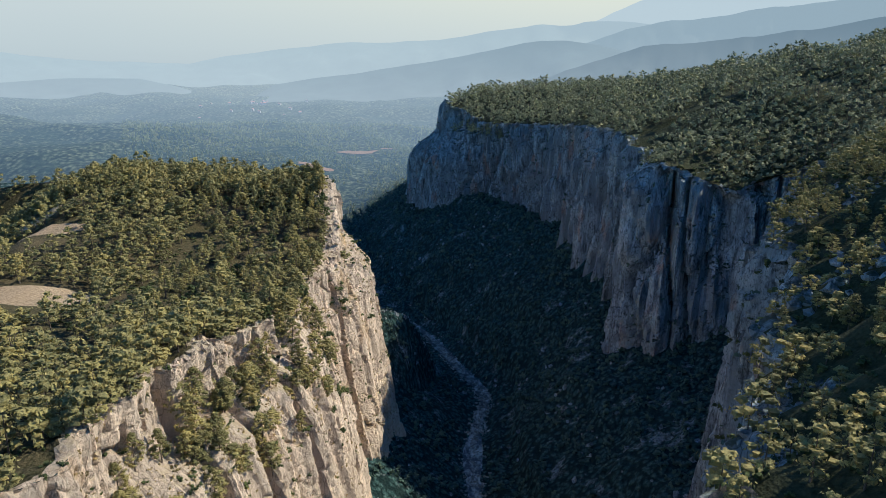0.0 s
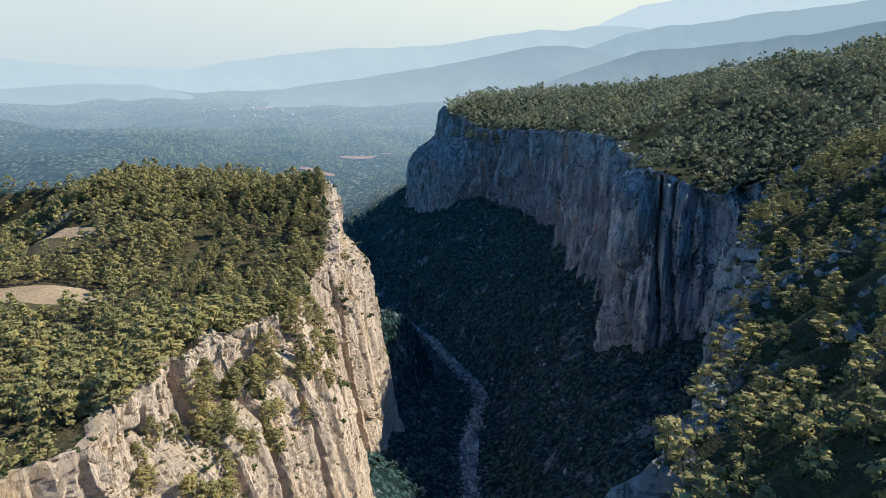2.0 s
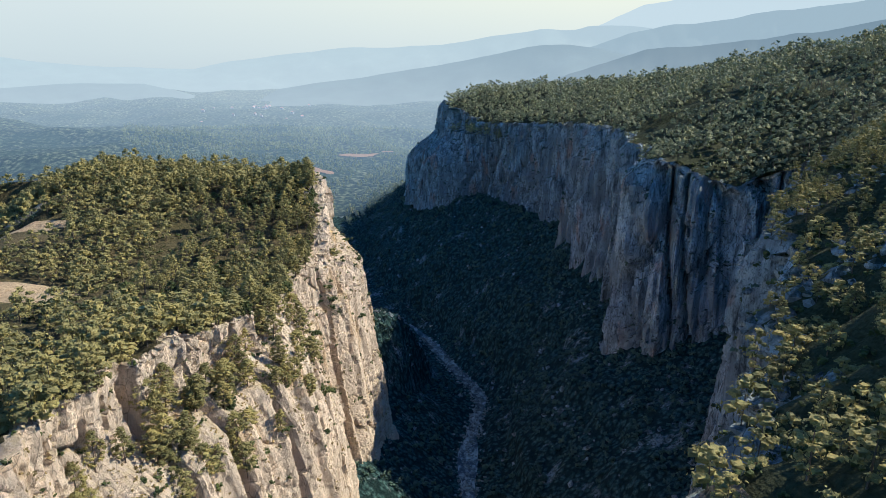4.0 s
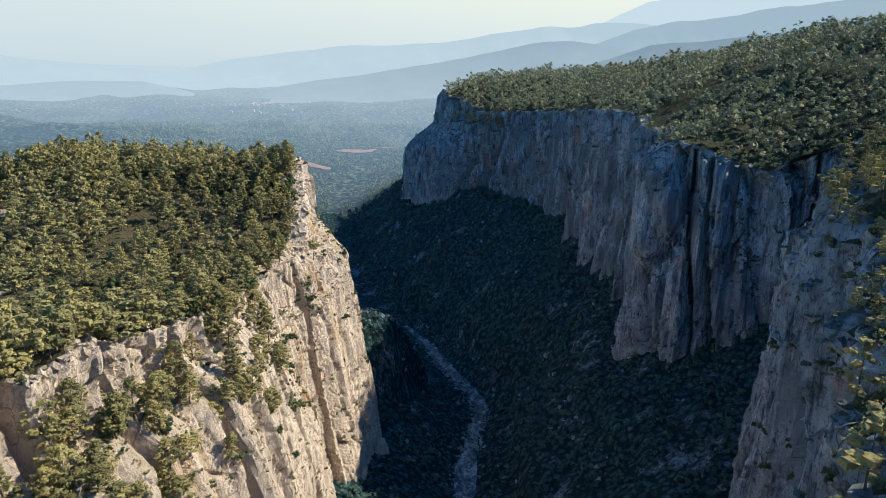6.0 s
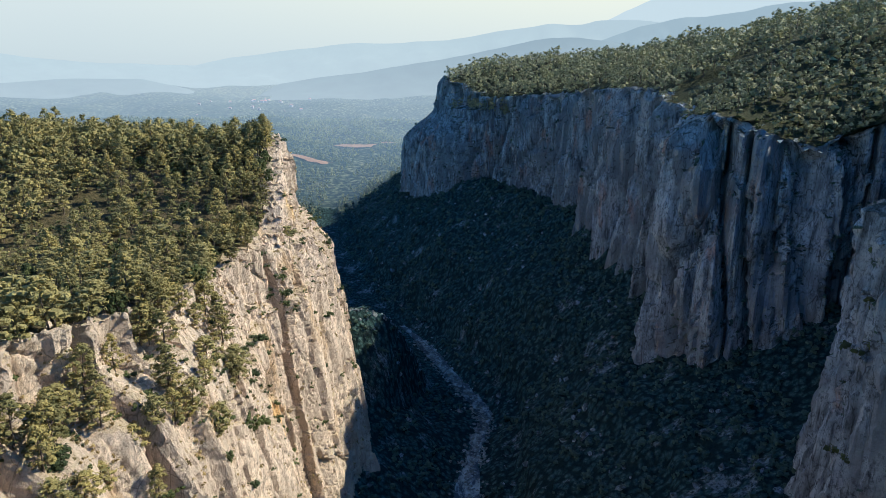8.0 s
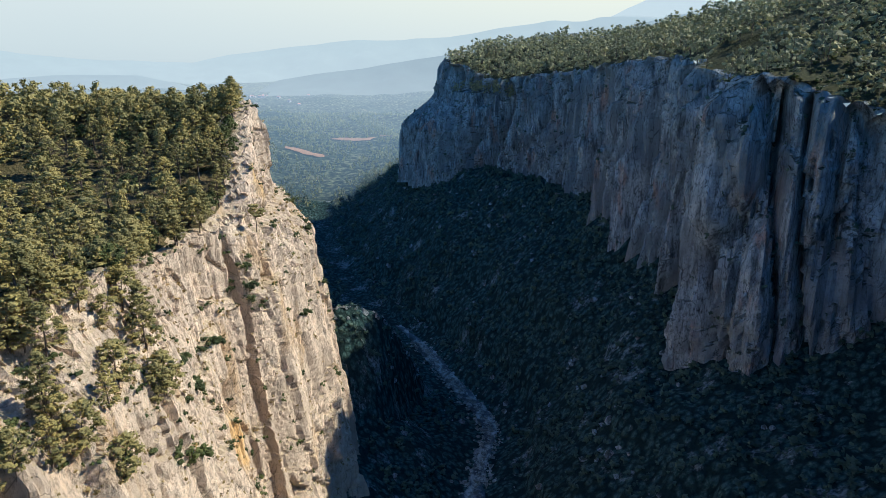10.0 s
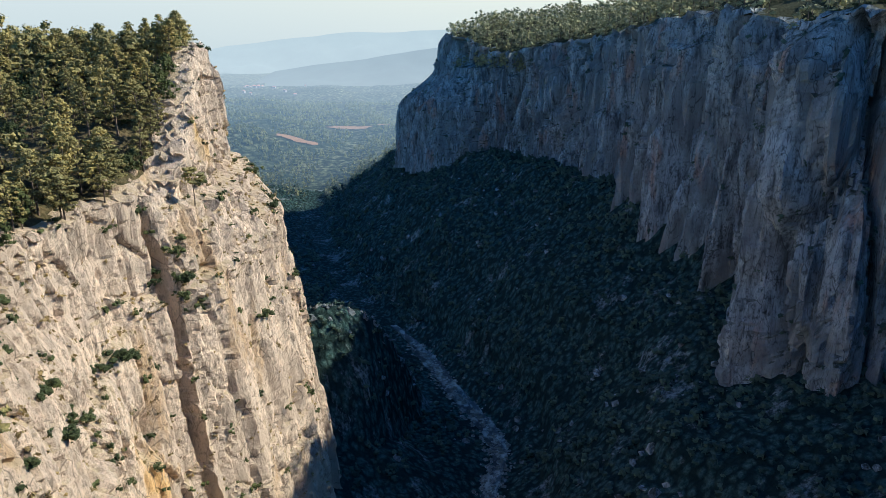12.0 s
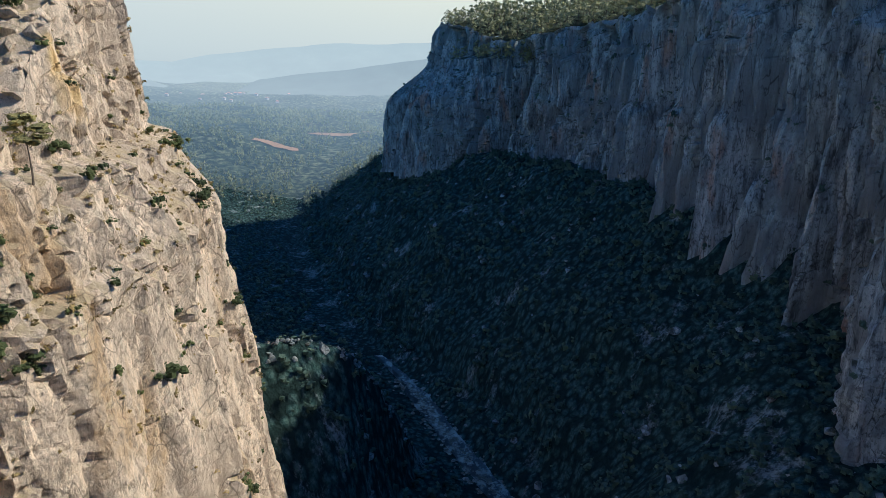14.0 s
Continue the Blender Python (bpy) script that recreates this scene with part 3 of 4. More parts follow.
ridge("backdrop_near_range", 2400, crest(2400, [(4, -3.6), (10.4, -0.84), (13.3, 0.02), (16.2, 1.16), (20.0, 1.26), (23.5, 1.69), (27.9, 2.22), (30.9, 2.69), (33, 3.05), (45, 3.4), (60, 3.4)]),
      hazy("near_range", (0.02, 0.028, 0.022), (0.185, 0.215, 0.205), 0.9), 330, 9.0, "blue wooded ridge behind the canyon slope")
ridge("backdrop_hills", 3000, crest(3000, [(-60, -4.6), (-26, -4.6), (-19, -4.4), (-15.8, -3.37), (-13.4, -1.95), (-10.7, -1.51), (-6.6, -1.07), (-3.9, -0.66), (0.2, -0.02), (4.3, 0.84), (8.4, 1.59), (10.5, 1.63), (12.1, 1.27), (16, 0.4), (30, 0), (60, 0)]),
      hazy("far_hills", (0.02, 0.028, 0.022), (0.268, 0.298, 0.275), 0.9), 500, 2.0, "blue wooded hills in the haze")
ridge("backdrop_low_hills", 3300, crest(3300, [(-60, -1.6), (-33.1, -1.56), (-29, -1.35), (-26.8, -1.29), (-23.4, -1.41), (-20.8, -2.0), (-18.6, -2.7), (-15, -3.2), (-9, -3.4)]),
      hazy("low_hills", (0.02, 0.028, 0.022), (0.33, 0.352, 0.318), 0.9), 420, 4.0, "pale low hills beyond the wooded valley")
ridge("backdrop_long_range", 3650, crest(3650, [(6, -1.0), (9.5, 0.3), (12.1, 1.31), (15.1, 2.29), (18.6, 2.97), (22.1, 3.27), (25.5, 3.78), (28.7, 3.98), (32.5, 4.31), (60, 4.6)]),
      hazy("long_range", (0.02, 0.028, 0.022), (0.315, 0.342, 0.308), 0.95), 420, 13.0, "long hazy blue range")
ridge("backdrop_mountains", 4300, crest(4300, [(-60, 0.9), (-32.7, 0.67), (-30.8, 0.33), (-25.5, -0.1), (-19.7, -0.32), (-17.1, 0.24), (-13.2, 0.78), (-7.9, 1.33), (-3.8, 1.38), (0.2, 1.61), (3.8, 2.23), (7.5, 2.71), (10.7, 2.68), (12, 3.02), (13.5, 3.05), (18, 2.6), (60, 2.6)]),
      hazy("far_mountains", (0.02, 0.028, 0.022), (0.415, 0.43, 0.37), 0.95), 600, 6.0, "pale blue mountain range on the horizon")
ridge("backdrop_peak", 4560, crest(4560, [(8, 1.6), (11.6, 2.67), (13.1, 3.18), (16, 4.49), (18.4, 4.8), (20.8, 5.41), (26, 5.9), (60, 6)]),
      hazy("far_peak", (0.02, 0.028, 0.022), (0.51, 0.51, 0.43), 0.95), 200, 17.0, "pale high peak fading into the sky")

SKYM, _n, _l, _b = material("hazy_sky")
_g = _n.new("ShaderNodeSeparateXYZ")
_l.new(mapped(_n, _l, (0.001, 0.001, 0.001)), _g.inputs[0])
_e = _n.new("ShaderNodeEmission")
_cool = ramp(_n, _l, _g.outputs[2], [(0.0, (0.445, 0.44, 0.37)), (0.30, (0.52, 0.50, 0.40)), (0.6, (0.575, 0.54, 0.42)), (1.0, (0.58, 0.54, 0.42))])
_warm = ramp(_n, _l, _g.outputs[2], [(0.0, (0.47, 0.455, 0.39)), (0.30, (0.60, 0.555, 0.42)), (0.6, (0.70, 0.62, 0.42)), (1.0, (0.74, 0.65, 0.42))])
_side = _n.new("ShaderNodeMapRange")
_l.new(_g.outputs[0], _side.inputs["Value"])
_side.inputs["From Min"].default_value, _side.inputs["From Max"].default_value = -2.2, 1.0
_l.new(mix(_n, _l, _side.outputs[0], _cool, _warm), _e.inputs[0])
_l.new(_e.outputs[0], _n["Material Output"].inputs[0])
az = np.radians(np.linspace(-70, 70, 80))[:, None]
zz = np.linspace(-100, 1150, 12)[None]
sv = np.stack([np.sin(az) * 4750 + 0 * zz, np.cos(az) * 4750 + 0 * zz, zz + 0 * az], -1)
tagged(mesh_object("backdrop_sky", sv.reshape(-1, 3), grid_faces(80, 12), SKYM, flat=False), "pale hazy sky over the horizon", "sky", kind="structure")

# ---------------------------------------------------------------- trees
RNG = np.random.RandomState(11)


def ball(cuts):
    """A round cage of quads: the corners of a cut cube, drawn to a sphere."""
    v, f, seen = [], [], {}
    ticks = np.linspace(-1, 1, cuts + 1)
    for axis in range(3):
        for end in (-1, 1):
            for i in range(cuts):
                for j in range(cuts):
                    q = []
                    for p, r in ((i, j), (i + 1, j), (i + 1, j + 1), (i, j + 1)):
                        c = [0.0, 0.0, 0.0]
                        c[axis], c[(axis + 1) % 3], c[(axis + 2) % 3] = end, ticks[p], ticks[r]
                        key = tuple(np.round(c, 4))
                        if key not in seen:
                            seen[key] = len(v)
                            v.append(np.array(c) / np.linalg.norm(c))
                        q.append(seen[key])
                    f.append(q if end > 0 else q[::-1])
    return np.array(v), np.array(f)


BALLS = {0: (np.array([[1, 0, -0.4], [-0.5, 0.87, -0.4], [-0.5, -0.87, -0.4], [0, 0, 0.9]]), np.array([[0, 1, 3, 3], [1, 2, 3, 3], [2, 0, 3, 3]])), 1: ball(1), 2: ball(2)}


def tufts(centres, radii, count, size, rng, up=0.55, cuts=1):
    """Clumps of needles: an uneven flattened core each, shingled with small four-cornered sprays."""
    c = np.repeat(centres, count, 0)
    r = np.repeat(radii, count, 0)[:, None]
    d = rng.normal(size=(len(c), 3)) + [0, 0, 0.25]
    d /= np.linalg.norm(d, axis=1)[:, None]
    p = c + d * r * rng.uniform(0.55, 1.12, (len(c), 1)) * [1, 1, up]
    n = d + [0, 0, 0.5] + rng.normal(0, 0.35, (len(c), 3))
    n /= np.linalg.norm(n, axis=1)[:, None]
    a = np.cross(n, rng.normal(size=(len(c), 3)))
    a /= np.linalg.norm(a, axis=1)[:, None]
    b = np.cross(n, a)
    s = size * rng.uniform(0.6, 1.3, (len(c), 1, 1)) * np.ones((1, 4, 1))
    k = np.array([[-0.95, -0.25], [0.2, -0.75], [0.95, 0.15], [-0.15, 0.8]])[None] + rng.normal(0, 0.16, (len(c), 4, 2))
    v = p[:, None] + s * (k[..., :1] * a[:, None] + k[..., 1:] * b[:, None])
    v[:, 1::2] -= n[:, None] * (0.25 * s[:, 1::2])
    bv, bf = BALLS[cuts]
    m = len(bv)
    turn = rng.uniform(0, 6.28, len(centres))
    co, si = np.cos(turn)[:, None], np.sin(turn)[:, None]
    bd = np.stack([bv[:, 0] * co - bv[:, 1] * si, bv[:, 0] * si + bv[:, 1] * co, bv[:, 2] + 0 * co], -1)
    core = centres[:, None] + bd * (radii[:, None, None] * rng.uniform(0.45, 0.8, (len(centres), m, 1))) * [1, 1, up]
    pv = np.concatenate([v.reshape(-1, 3), core.reshape(-1, 3)])
    way = np.concatenate([np.repeat(d, 4, 0), bd.reshape(-1, 3)])
    crown = pv - centres.mean(0) * [1, 1, 0.75]
    crown /= np.linalg.norm(crown, axis=1)[:, None] + 1e-6
    soft = 0.8 * way + 0.5 * crown + [0, 0, 0.2]
    soft[: len(c) * 4] += 0.15 * np.repeat(n, 4, 0)
    soft /= np.linalg.norm(soft, axis=1)[:, None]
    f = np.concatenate([np.arange(len(c) * 4).reshape(-1, 4), len(c) * 4 + (bf[None] + (np.arange(len(centres)) * m)[:, None, None]).reshape(-1, 4)])
    return pv, f, soft


def tube(path, radii, sides):
    a = np.linspace(0, 2 * np.pi, sides, endpoint=False)
    ring = np.stack([np.cos(a), np.sin(a), 0 * a], -1)
    v = np.concatenate([p + ring * r for p, r in zip(path, radii)])
    f = [(i * sides + j, i * sides + (j + 1) % sides, (i + 1) * sides + (j + 1) % sides, (i + 1) * sides + j) for i in range(len(path) - 1) for j in range(sides)]
    return v, np.array(f)


def merged(pieces):
    vs, fs, ns, n = [], [], [], 0
    for v, f, *soft in pieces:
        vs.append(v)
        fs.append(f + n)
        ns += soft
        n += len(v)
    return (np.concatenate(vs), np.concatenate(fs), *([np.concatenate(ns)] if ns else []))


def tree_shape(seed, height, spread, bare, clumps, count, size, limbs, sides, up=0.5, flat=0.9, cuts=1, clump=1.0):
    """A trunk with limbs, and a crown of clumps: (trunk, crown) as vertices and faces."""
    rng = np.random.RandomState(seed)
    zt = np.linspace(0, 1, 5)
    bend = np.c_[0.5 * np.sin(zt * 2 + seed) * zt, 0.5 * np.cos(zt * 3 + seed) * zt]
    if sides < 5:
        zt, bend = zt[[0, 4]], bend[[0, 4]]
    path = np.c_[bend, zt * height * 0.93 - 0.6]
    pieces = [tube(path, 0.020 * height * (1.05 - 0.85 * zt), sides)]
    f = bare + (1 - bare) * (np.arange(clumps) + rng.uniform(0, 0.9, clumps)) / clumps
    ang = np.arange(clumps) * 2.4 + rng.uniform(-0.6, 0.6, clumps)
    prof = np.sin(np.clip((f - bare) / (1 - bare), 0.04, 1) ** flat * np.pi * 0.93 + 0.2) ** 0.8
    rad = spread * prof * rng.uniform(0.35, 1.0, clumps)
    at = np.stack([np.interp(f, zt, bend[:, 0]) + rad * np.cos(ang), np.interp(f, zt, bend[:, 1]) + rad * np.sin(ang), f * height + 0.1 * rad], -1)
    for i in range(0, clumps, max(1, clumps // max(limbs, 1)))[:limbs] if limbs else ():
        root = np.array([np.interp(f[i] - 0.08, zt, bend[:, 0]), np.interp(f[i] - 0.08, zt, bend[:, 1]), (f[i] - 0.08) * height])
        pieces.append(tube([root, (root * 0.45 + at[i] * 0.55) - [0, 0, 0.15], at[i]], [0.10, 0.07, 0.03], 3))
    cr = clump * spread * rng.uniform(0.34, 0.56, clumps)
    return merged(pieces), tufts(at, cr, count, size, rng, up, cuts)


NEAR_PINES = [tree_shape(3, 10.2, 3.2, 0.28, 34, 20, 0.26, 10, 6, 0.42, 0.62, clump=0.72), tree_shape(8, 11.4, 2.9, 0.28, 34, 20, 0.25, 10, 6, 0.45, 0.52, clump=0.72),
              tree_shape(21, 9.2, 3.4, 0.30, 34, 20, 0.26, 10, 6, 0.42, 0.75, clump=0.72), tree_shape(34, 11.6, 2.6, 0.22, 34, 20, 0.25, 9, 6, 0.45, 0.48, clump=0.72)]
NEAR_OAKS = [tree_shape(51, 5.6, 2.6, 0.18, 16, 24, 0.23, 6, 5, 0.75), tree_shape(57, 4.6, 2.3, 0.15, 16, 24, 0.22, 6, 5, 0.8)]
MID = [tree_shape(60 + i, h, w, b, 12, 13, 0.38, 0, 4, 0.55, flat=fl) for i, (h, w, b, fl) in enumerate([(8.6, 3.8, 0.22, 0.9), (9.6, 3.5, 0.22, 0.8), (7.8, 4.0, 0.18, 0.9), (5.8, 3.4, 0.10, 0.9), (9.8, 3.0, 0.18, 0.7)])]
FARS = [tree_shape(80 + i, h, w, 0.1, 5, 8, 0.62, 0, 3, 0.65, flat=0.75, cuts=0) for i, (h, w) in enumerate([(8, 3.7), (6.5, 3.8), (9, 3.2)])]


def scatter(sheet, want, gap, rng, keep):
    """Points on a sheet at least gap apart, where keep() allows."""
    m, n, _ = sheet.shape
    pts, cells = [], {}
    a, b, c = sheet[:-1, :-1], sheet[1:, :-1] - sheet[:-1, :-1], sheet[:-1, 1:] - sheet[:-1, :-1]
    area = np.abs(b[..., 0] * c[..., 1] - b[..., 1] * c[..., 0]) * keep(a[..., 0], a[..., 1])
    pick = rng.choice(area.size, want, p=(area / area.sum()).ravel())
    uv = np.c_[pick // (n - 1), pick % (n - 1)] + rng.uniform(0, 0.999, (want, 2))
    i, j = uv.astype(int).T
    fu, fw = (uv - np.c_[i, j]).T[..., None]
    p = (sheet[i, j] * (1 - fu) + sheet[i + 1, j] * fu) * (1 - fw) + (sheet[i, j + 1] * (1 - fu) + sheet[i + 1, j + 1] * fu) * fw
    p = p[keep(p[:, 0], p[:, 1])]
    for q in p:
        c = (int(q[0] // gap), int(q[1] // gap))
        if all((q[0] - o[0]) ** 2 + (q[1] - o[1]) ** 2 > gap * gap for dx in (-1, 0, 1) for dy in (-1, 0, 1) for o in cells.get((c[0] + dx, c[1] + dy), ())):
            cells.setdefault(c, []).append(q)
            pts.append(q)
    return np.array(pts)


def planted(shape, pts, rng, lo=0.75, hi=1.2):
    """One shape set down at many points."""
    v, f, *soft = shape
    a, s = rng.uniform(0, 2 * np.pi, len(pts)), rng.uniform(lo, hi, len(pts))
    c, sn = np.cos(a) * s, np.sin(a) * s
    x = v[:, 0] * c[:, None] - v[:, 1] * sn[:, None] + pts[:, 0:1]
    y = v[:, 0] * sn[:, None] + v[:, 1] * c[:, None] + pts[:, 1:2]
    z = v[:, 2] * (s * rng.uniform(0.8, 1.1, len(pts)))[:, None] + pts[:, 2:3]
    out = [np.stack([x, y, z], -1).reshape(-1, 3), (f[None] + (np.arange(len(pts)) * len(v))[:, None, None]).reshape(-1, f.shape[1])]
    for q in soft:
        c, sn = np.cos(a)[:, None], np.sin(a)[:, None]
        out.append(np.stack([q[:, 0] * c - q[:, 1] * sn, q[:, 0] * sn + q[:, 1] * c, q[:, 2] + 0 * c], -1).reshape(-1, 3))
    return tuple(out)


def leafy(name, shape, mat, parent=None):
    return mesh_object(name, shape[0], shape[1], mat, parent, soft=shape[2] if len(shape) > 2 else None)


def woods(name, pts, shapes, leaf, rng, label, lo=0.75, hi=1.2):
    pick = rng.randint(0, len(shapes), len(pts))
    crowns = merged([planted(sh[1], pts[pick == k], np.random.RandomState(k + 5), lo, hi) for k, sh in enumerate(shapes) if (pick == k).any()])
    trunks = merged([planted(sh[0], pts[pick == k], np.random.RandomState(k + 5), lo, hi) for k, sh in enumerate(shapes) if (pick == k).any()])
    root = tagged(new(name), label, "trees", kind="stuff")
    leafy("crowns", crowns, leaf, root)
    mesh_object("trunks", *trunks, BARK, root)


def patch_of(name, pts, shapes, mat, label, lo, hi, category="shrubs"):
    pick = np.arange(len(pts)) % len(shapes)
    return tagged(leafy(name, merged([planted(sh, pts[pick == k], np.random.RandomState(k + 9), lo, hi) for k, sh in enumerate(shapes)]), mat), label, category, kind="stuff")


def left_keep(x, y):
    bare = (((x + 143) / 27) ** 2 + ((y - 253) / 22) ** 2 < 1) | (((x + 172) / 18) ** 2 + ((y - 318) / 17) ** 2 < 1) | (((x + 194) / 14) ** 2 + ((y - 352) / 9) ** 2 < 1)
    ledge = (x > -54) & (y > 322) & (y < 338)
    brink = (y > 318) & (np.hypot(np.asarray(x)[..., None] - LEFT_RIM[::4, 0], np.asarray(y)[..., None] - LEFT_RIM[::4, 1]).min(-1) < 4.2) & (x > -100)
    return ~bare & ~ledge & ~brink & (fbm(x / 20, y / 20, 2.2, 2) > -0.62)


def thing_trees(pts, shapes, leaf, name, label, category, group, rng, lo=0.72, hi=1.12):
    """Trees near the way, each a thing of its own: trunk and crown."""
    made = []
    for trunk, crown in shapes:
        root = new(name)
        tagged(root, label, category, group)
        mesh_object("trunk", *trunk, BARK, root)
        leafy("crown", crown, leaf, root)
        made.append(root)
    for i, p in enumerate(pts):
        s = rng.uniform(lo, hi)
        m = Matrix.Translation(p) @ Matrix.Rotation(rng.uniform(0, 6.28), 4, "Z") @ Matrix.Diagonal((s, s, s * rng.uniform(0.8, 1.1), 1))
        k = i % len(shapes)
        if i < len(shapes):
            made[k].matrix_world = m
        else:
            copy_thing(made[k], Matrix()).matrix_basis = m


lp = scatter(LT, 12000, 5.2, RNG, lambda x, y: left_keep(x, y) & (x > -290) & (y > 105) & (x > -0.8 * (y - 15) - 14))
edge = scatter(LT[:, :9], 1500, 4.4, RNG, lambda x, y: (y > 120) & (y < 402) & left_keep(x, y))
brow = scatter(LT[:, :22], 900, 4.0, RNG, lambda x, y: (y > 350) & (y < 404) & (x > -110) & left_keep(x, y))
thick = scatter(LT[:, :28], 2600, 4.5, RNG, lambda x, y: (y > 235) & (y < 402) & left_keep(x, y))
lp = np.concatenate([edge, thick, lp[~((lp[:, 0] > -112) & (lp[:, 1] > 235))], brow])
near = (lp[:, 0] > -112) & (lp[:, 1] > 232) & (lp[:, 1] < 392)
oak = RNG.uniform(size=len(lp)) < 0.25
thing_trees(lp[near & ~oak][:140], NEAR_PINES, PINE, "pine_tree", "green pine with a layered crown on the sunlit plateau", "tree", "pines on the plateau", RNG)
thing_trees(lp[near & oak][:55], NEAR_OAKS, OAK, "oak_tree", "low dark green evergreen oak on the sunlit plateau", "tree", "oaks on the plateau", RNG)
rest = np.concatenate([lp[~near], lp[near & ~oak][140:], lp[near & oak][55:]])
woods("plateau_woods", rest, MID, PINE, RNG, "dense sunlit pine wood on the plateau")

rp = scatter(RT, 34000, 5.4, RNG, lambda x, y: (y > 70) & (y < 900) & (x > -10 + 0.5 * np.abs(y - 760) * (y > 760)) & (x < 45 + 0.74 * y) & (x < 350 + 200 * smooth(400, 520, y)) & (fbm(x / 24, y / 24, 6.1, 2) > -0.55))
edge = scatter(RT, 5200, 4.9, RNG, lambda x, y: (y > 80) & (y < 300) & (x < 45 + 0.74 * y) & (x < 190))
rp = np.concatenate([edge, rp[(rp[:, 1] > 300) | (rp[:, 0] > 190)]])
nearr = (rp[:, 1] > 115) & (rp[:, 1] < 262) & (rp[:, 0] < 135)
thing_trees(rp[nearr][:70], NEAR_PINES, PINE, "pine_tree", "half-shaded pine on the steep rim of the canyon", "tree", "pines on the rim", RNG, 0.45, 0.8)
midr = ~nearr & (rp[:, 1] < 310) & (rp[:, 0] < 230)
woods("rim_woods", np.concatenate([rp[midr], rp[nearr][70:]]), MID, PINE, RNG, "pine wood on the slope above the shaded cliff", 0.5, 0.95)
woods("headland_woods", rp[~nearr & ~midr], FARS, HAZED_LEAF, RNG, "pine wood on the far headland", 1.0, 1.55)

# woods of the canyon sides and of the open valley
def on_ground(n, x0, x1, y0, y1, rng, keep):
    x, y = rng.uniform(x0, x1, n), rng.uniform(y0, y1, n)
    k = keep(x, y)
    x, y = x[k], y[k]
    return np.stack([x, y, ground_z(x, y) - 0.3], -1)


LOW = [tufts(np.array([[0, 0, 0.35 * h], [0.5 * w, 0.3 * w, 0.5 * h]]), np.array([0.75 * w, 0.6 * w]), 2, 0.8, np.random.RandomState(i), 0.8) for i, (h, w) in enumerate([(2.6, 1.7), (2.0, 1.9), (3.4, 1.6)])]
cp = on_ground(11500, -110, 125, 240, 840, RNG, lambda x, y: (np.abs(x - river_x(y)) > 8) & (fbm(x / 14, y / 14, 4.0, 3) > -0.25))
cp = np.concatenate([cp, on_ground(2600, -270, -60, 440, 880, RNG, lambda x, y: (np.abs(x - river_x(y)) > 9))])
foot = RV[:, -1][(RV[:, -1, 1] > 150) & (RV[:, -1, 1] < 800)]
foot = np.repeat(foot, 2, 0)[:, :2] + RNG.normal(0, 1, (len(foot) * 2, 2)) * 5 - [7, 0]
cp = np.concatenate([cp, np.c_[foot, ground_z(foot[:, 0], foot[:, 1]) - 0.3]])
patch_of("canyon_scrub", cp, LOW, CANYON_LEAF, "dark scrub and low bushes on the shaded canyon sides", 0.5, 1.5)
VTREE = [tufts(np.array([[0, 0, 0.40 * h], [0.35 * w, 0.2 * w, 0.72 * h]]), np.array([0.8 * w, 0.6 * w]), 2, 2.0, np.random.RandomState(i), 1.15, 0) for i, (h, w) in enumerate([(9, 3.4), (7.5, 3.8), (10, 3.0)])]
FIELDS = ((-188, -124, 1246, 1278), (-222, -168, 1076, 1096), (-112, -90, 1300, 1328))  # x from, to; y from, to


def off_fields(x, y):
    return ~np.any([(x > a - 6) & (x < b + 14) & (y > c - 26) & (y < d + 6) for a, b, c, d in FIELDS], axis=0)


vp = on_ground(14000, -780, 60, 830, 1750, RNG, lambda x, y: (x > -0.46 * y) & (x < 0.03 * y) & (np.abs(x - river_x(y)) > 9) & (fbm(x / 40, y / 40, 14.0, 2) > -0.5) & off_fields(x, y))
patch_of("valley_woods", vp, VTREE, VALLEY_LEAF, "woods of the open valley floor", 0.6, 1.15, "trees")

# ---------------------------------------------------------------- undergrowth, bushes, stones
SHRUBS = [tufts(np.array([[0, 0, 0.5], [0.8, 0.2, 0.4], [-0.5, 0.6, 0.45]]), np.array([0.8, 0.6, 0.65]), 4, 0.28, np.random.RandomState(i), 0.8) for i in (4, 5)]


us = scatter(LT, 3000, 2.6, RNG, lambda x, y: (y > 120) & (y < 400) & (x > -130) & (fbm(x / 9, y / 9, 3.7, 2) > -0.2))
patch_of("plateau_undergrowth", us, SHRUBS, OAK, "low green shrubs between the pines", 0.5, 1.3)
ur = scatter(RT, 3600, 3.2, RNG, lambda x, y: (y > 90) & (y < 400) & (x < 190) & (x < 45 + 0.7 * y))
patch_of("rim_undergrowth", ur, SHRUBS, OAK, "low green shrubs on the wooded slope", 0.6, 1.7)


def on_cliff(verts, n, rng, y0, y1, v0, v1, keep=None, tries=6, lean=1.3):
    """Points on a cliff, more where it leans back."""
    nu, nv, _ = verts.shape
    i, k = rng.randint(1, nu - 2, n * tries), (rng.uniform(v0, v1, n * tries) * (nv - 2)).astype(int) + 1
    p = verts[i, k]
    d = verts[i, k + 1] - verts[i, k - 1]
    flat = np.hypot(d[:, 0], d[:, 1]) / (np.abs(d[:, 2]) + 0.01)
    ok = (p[:, 1] > y0) & (p[:, 1] < y1) & (flat > rng.uniform(0.15, lean, len(p)))
    if keep is not None:
        ok &= keep(p[:, 0], p[:, 1], p[:, 2])
    return p[ok][:n]


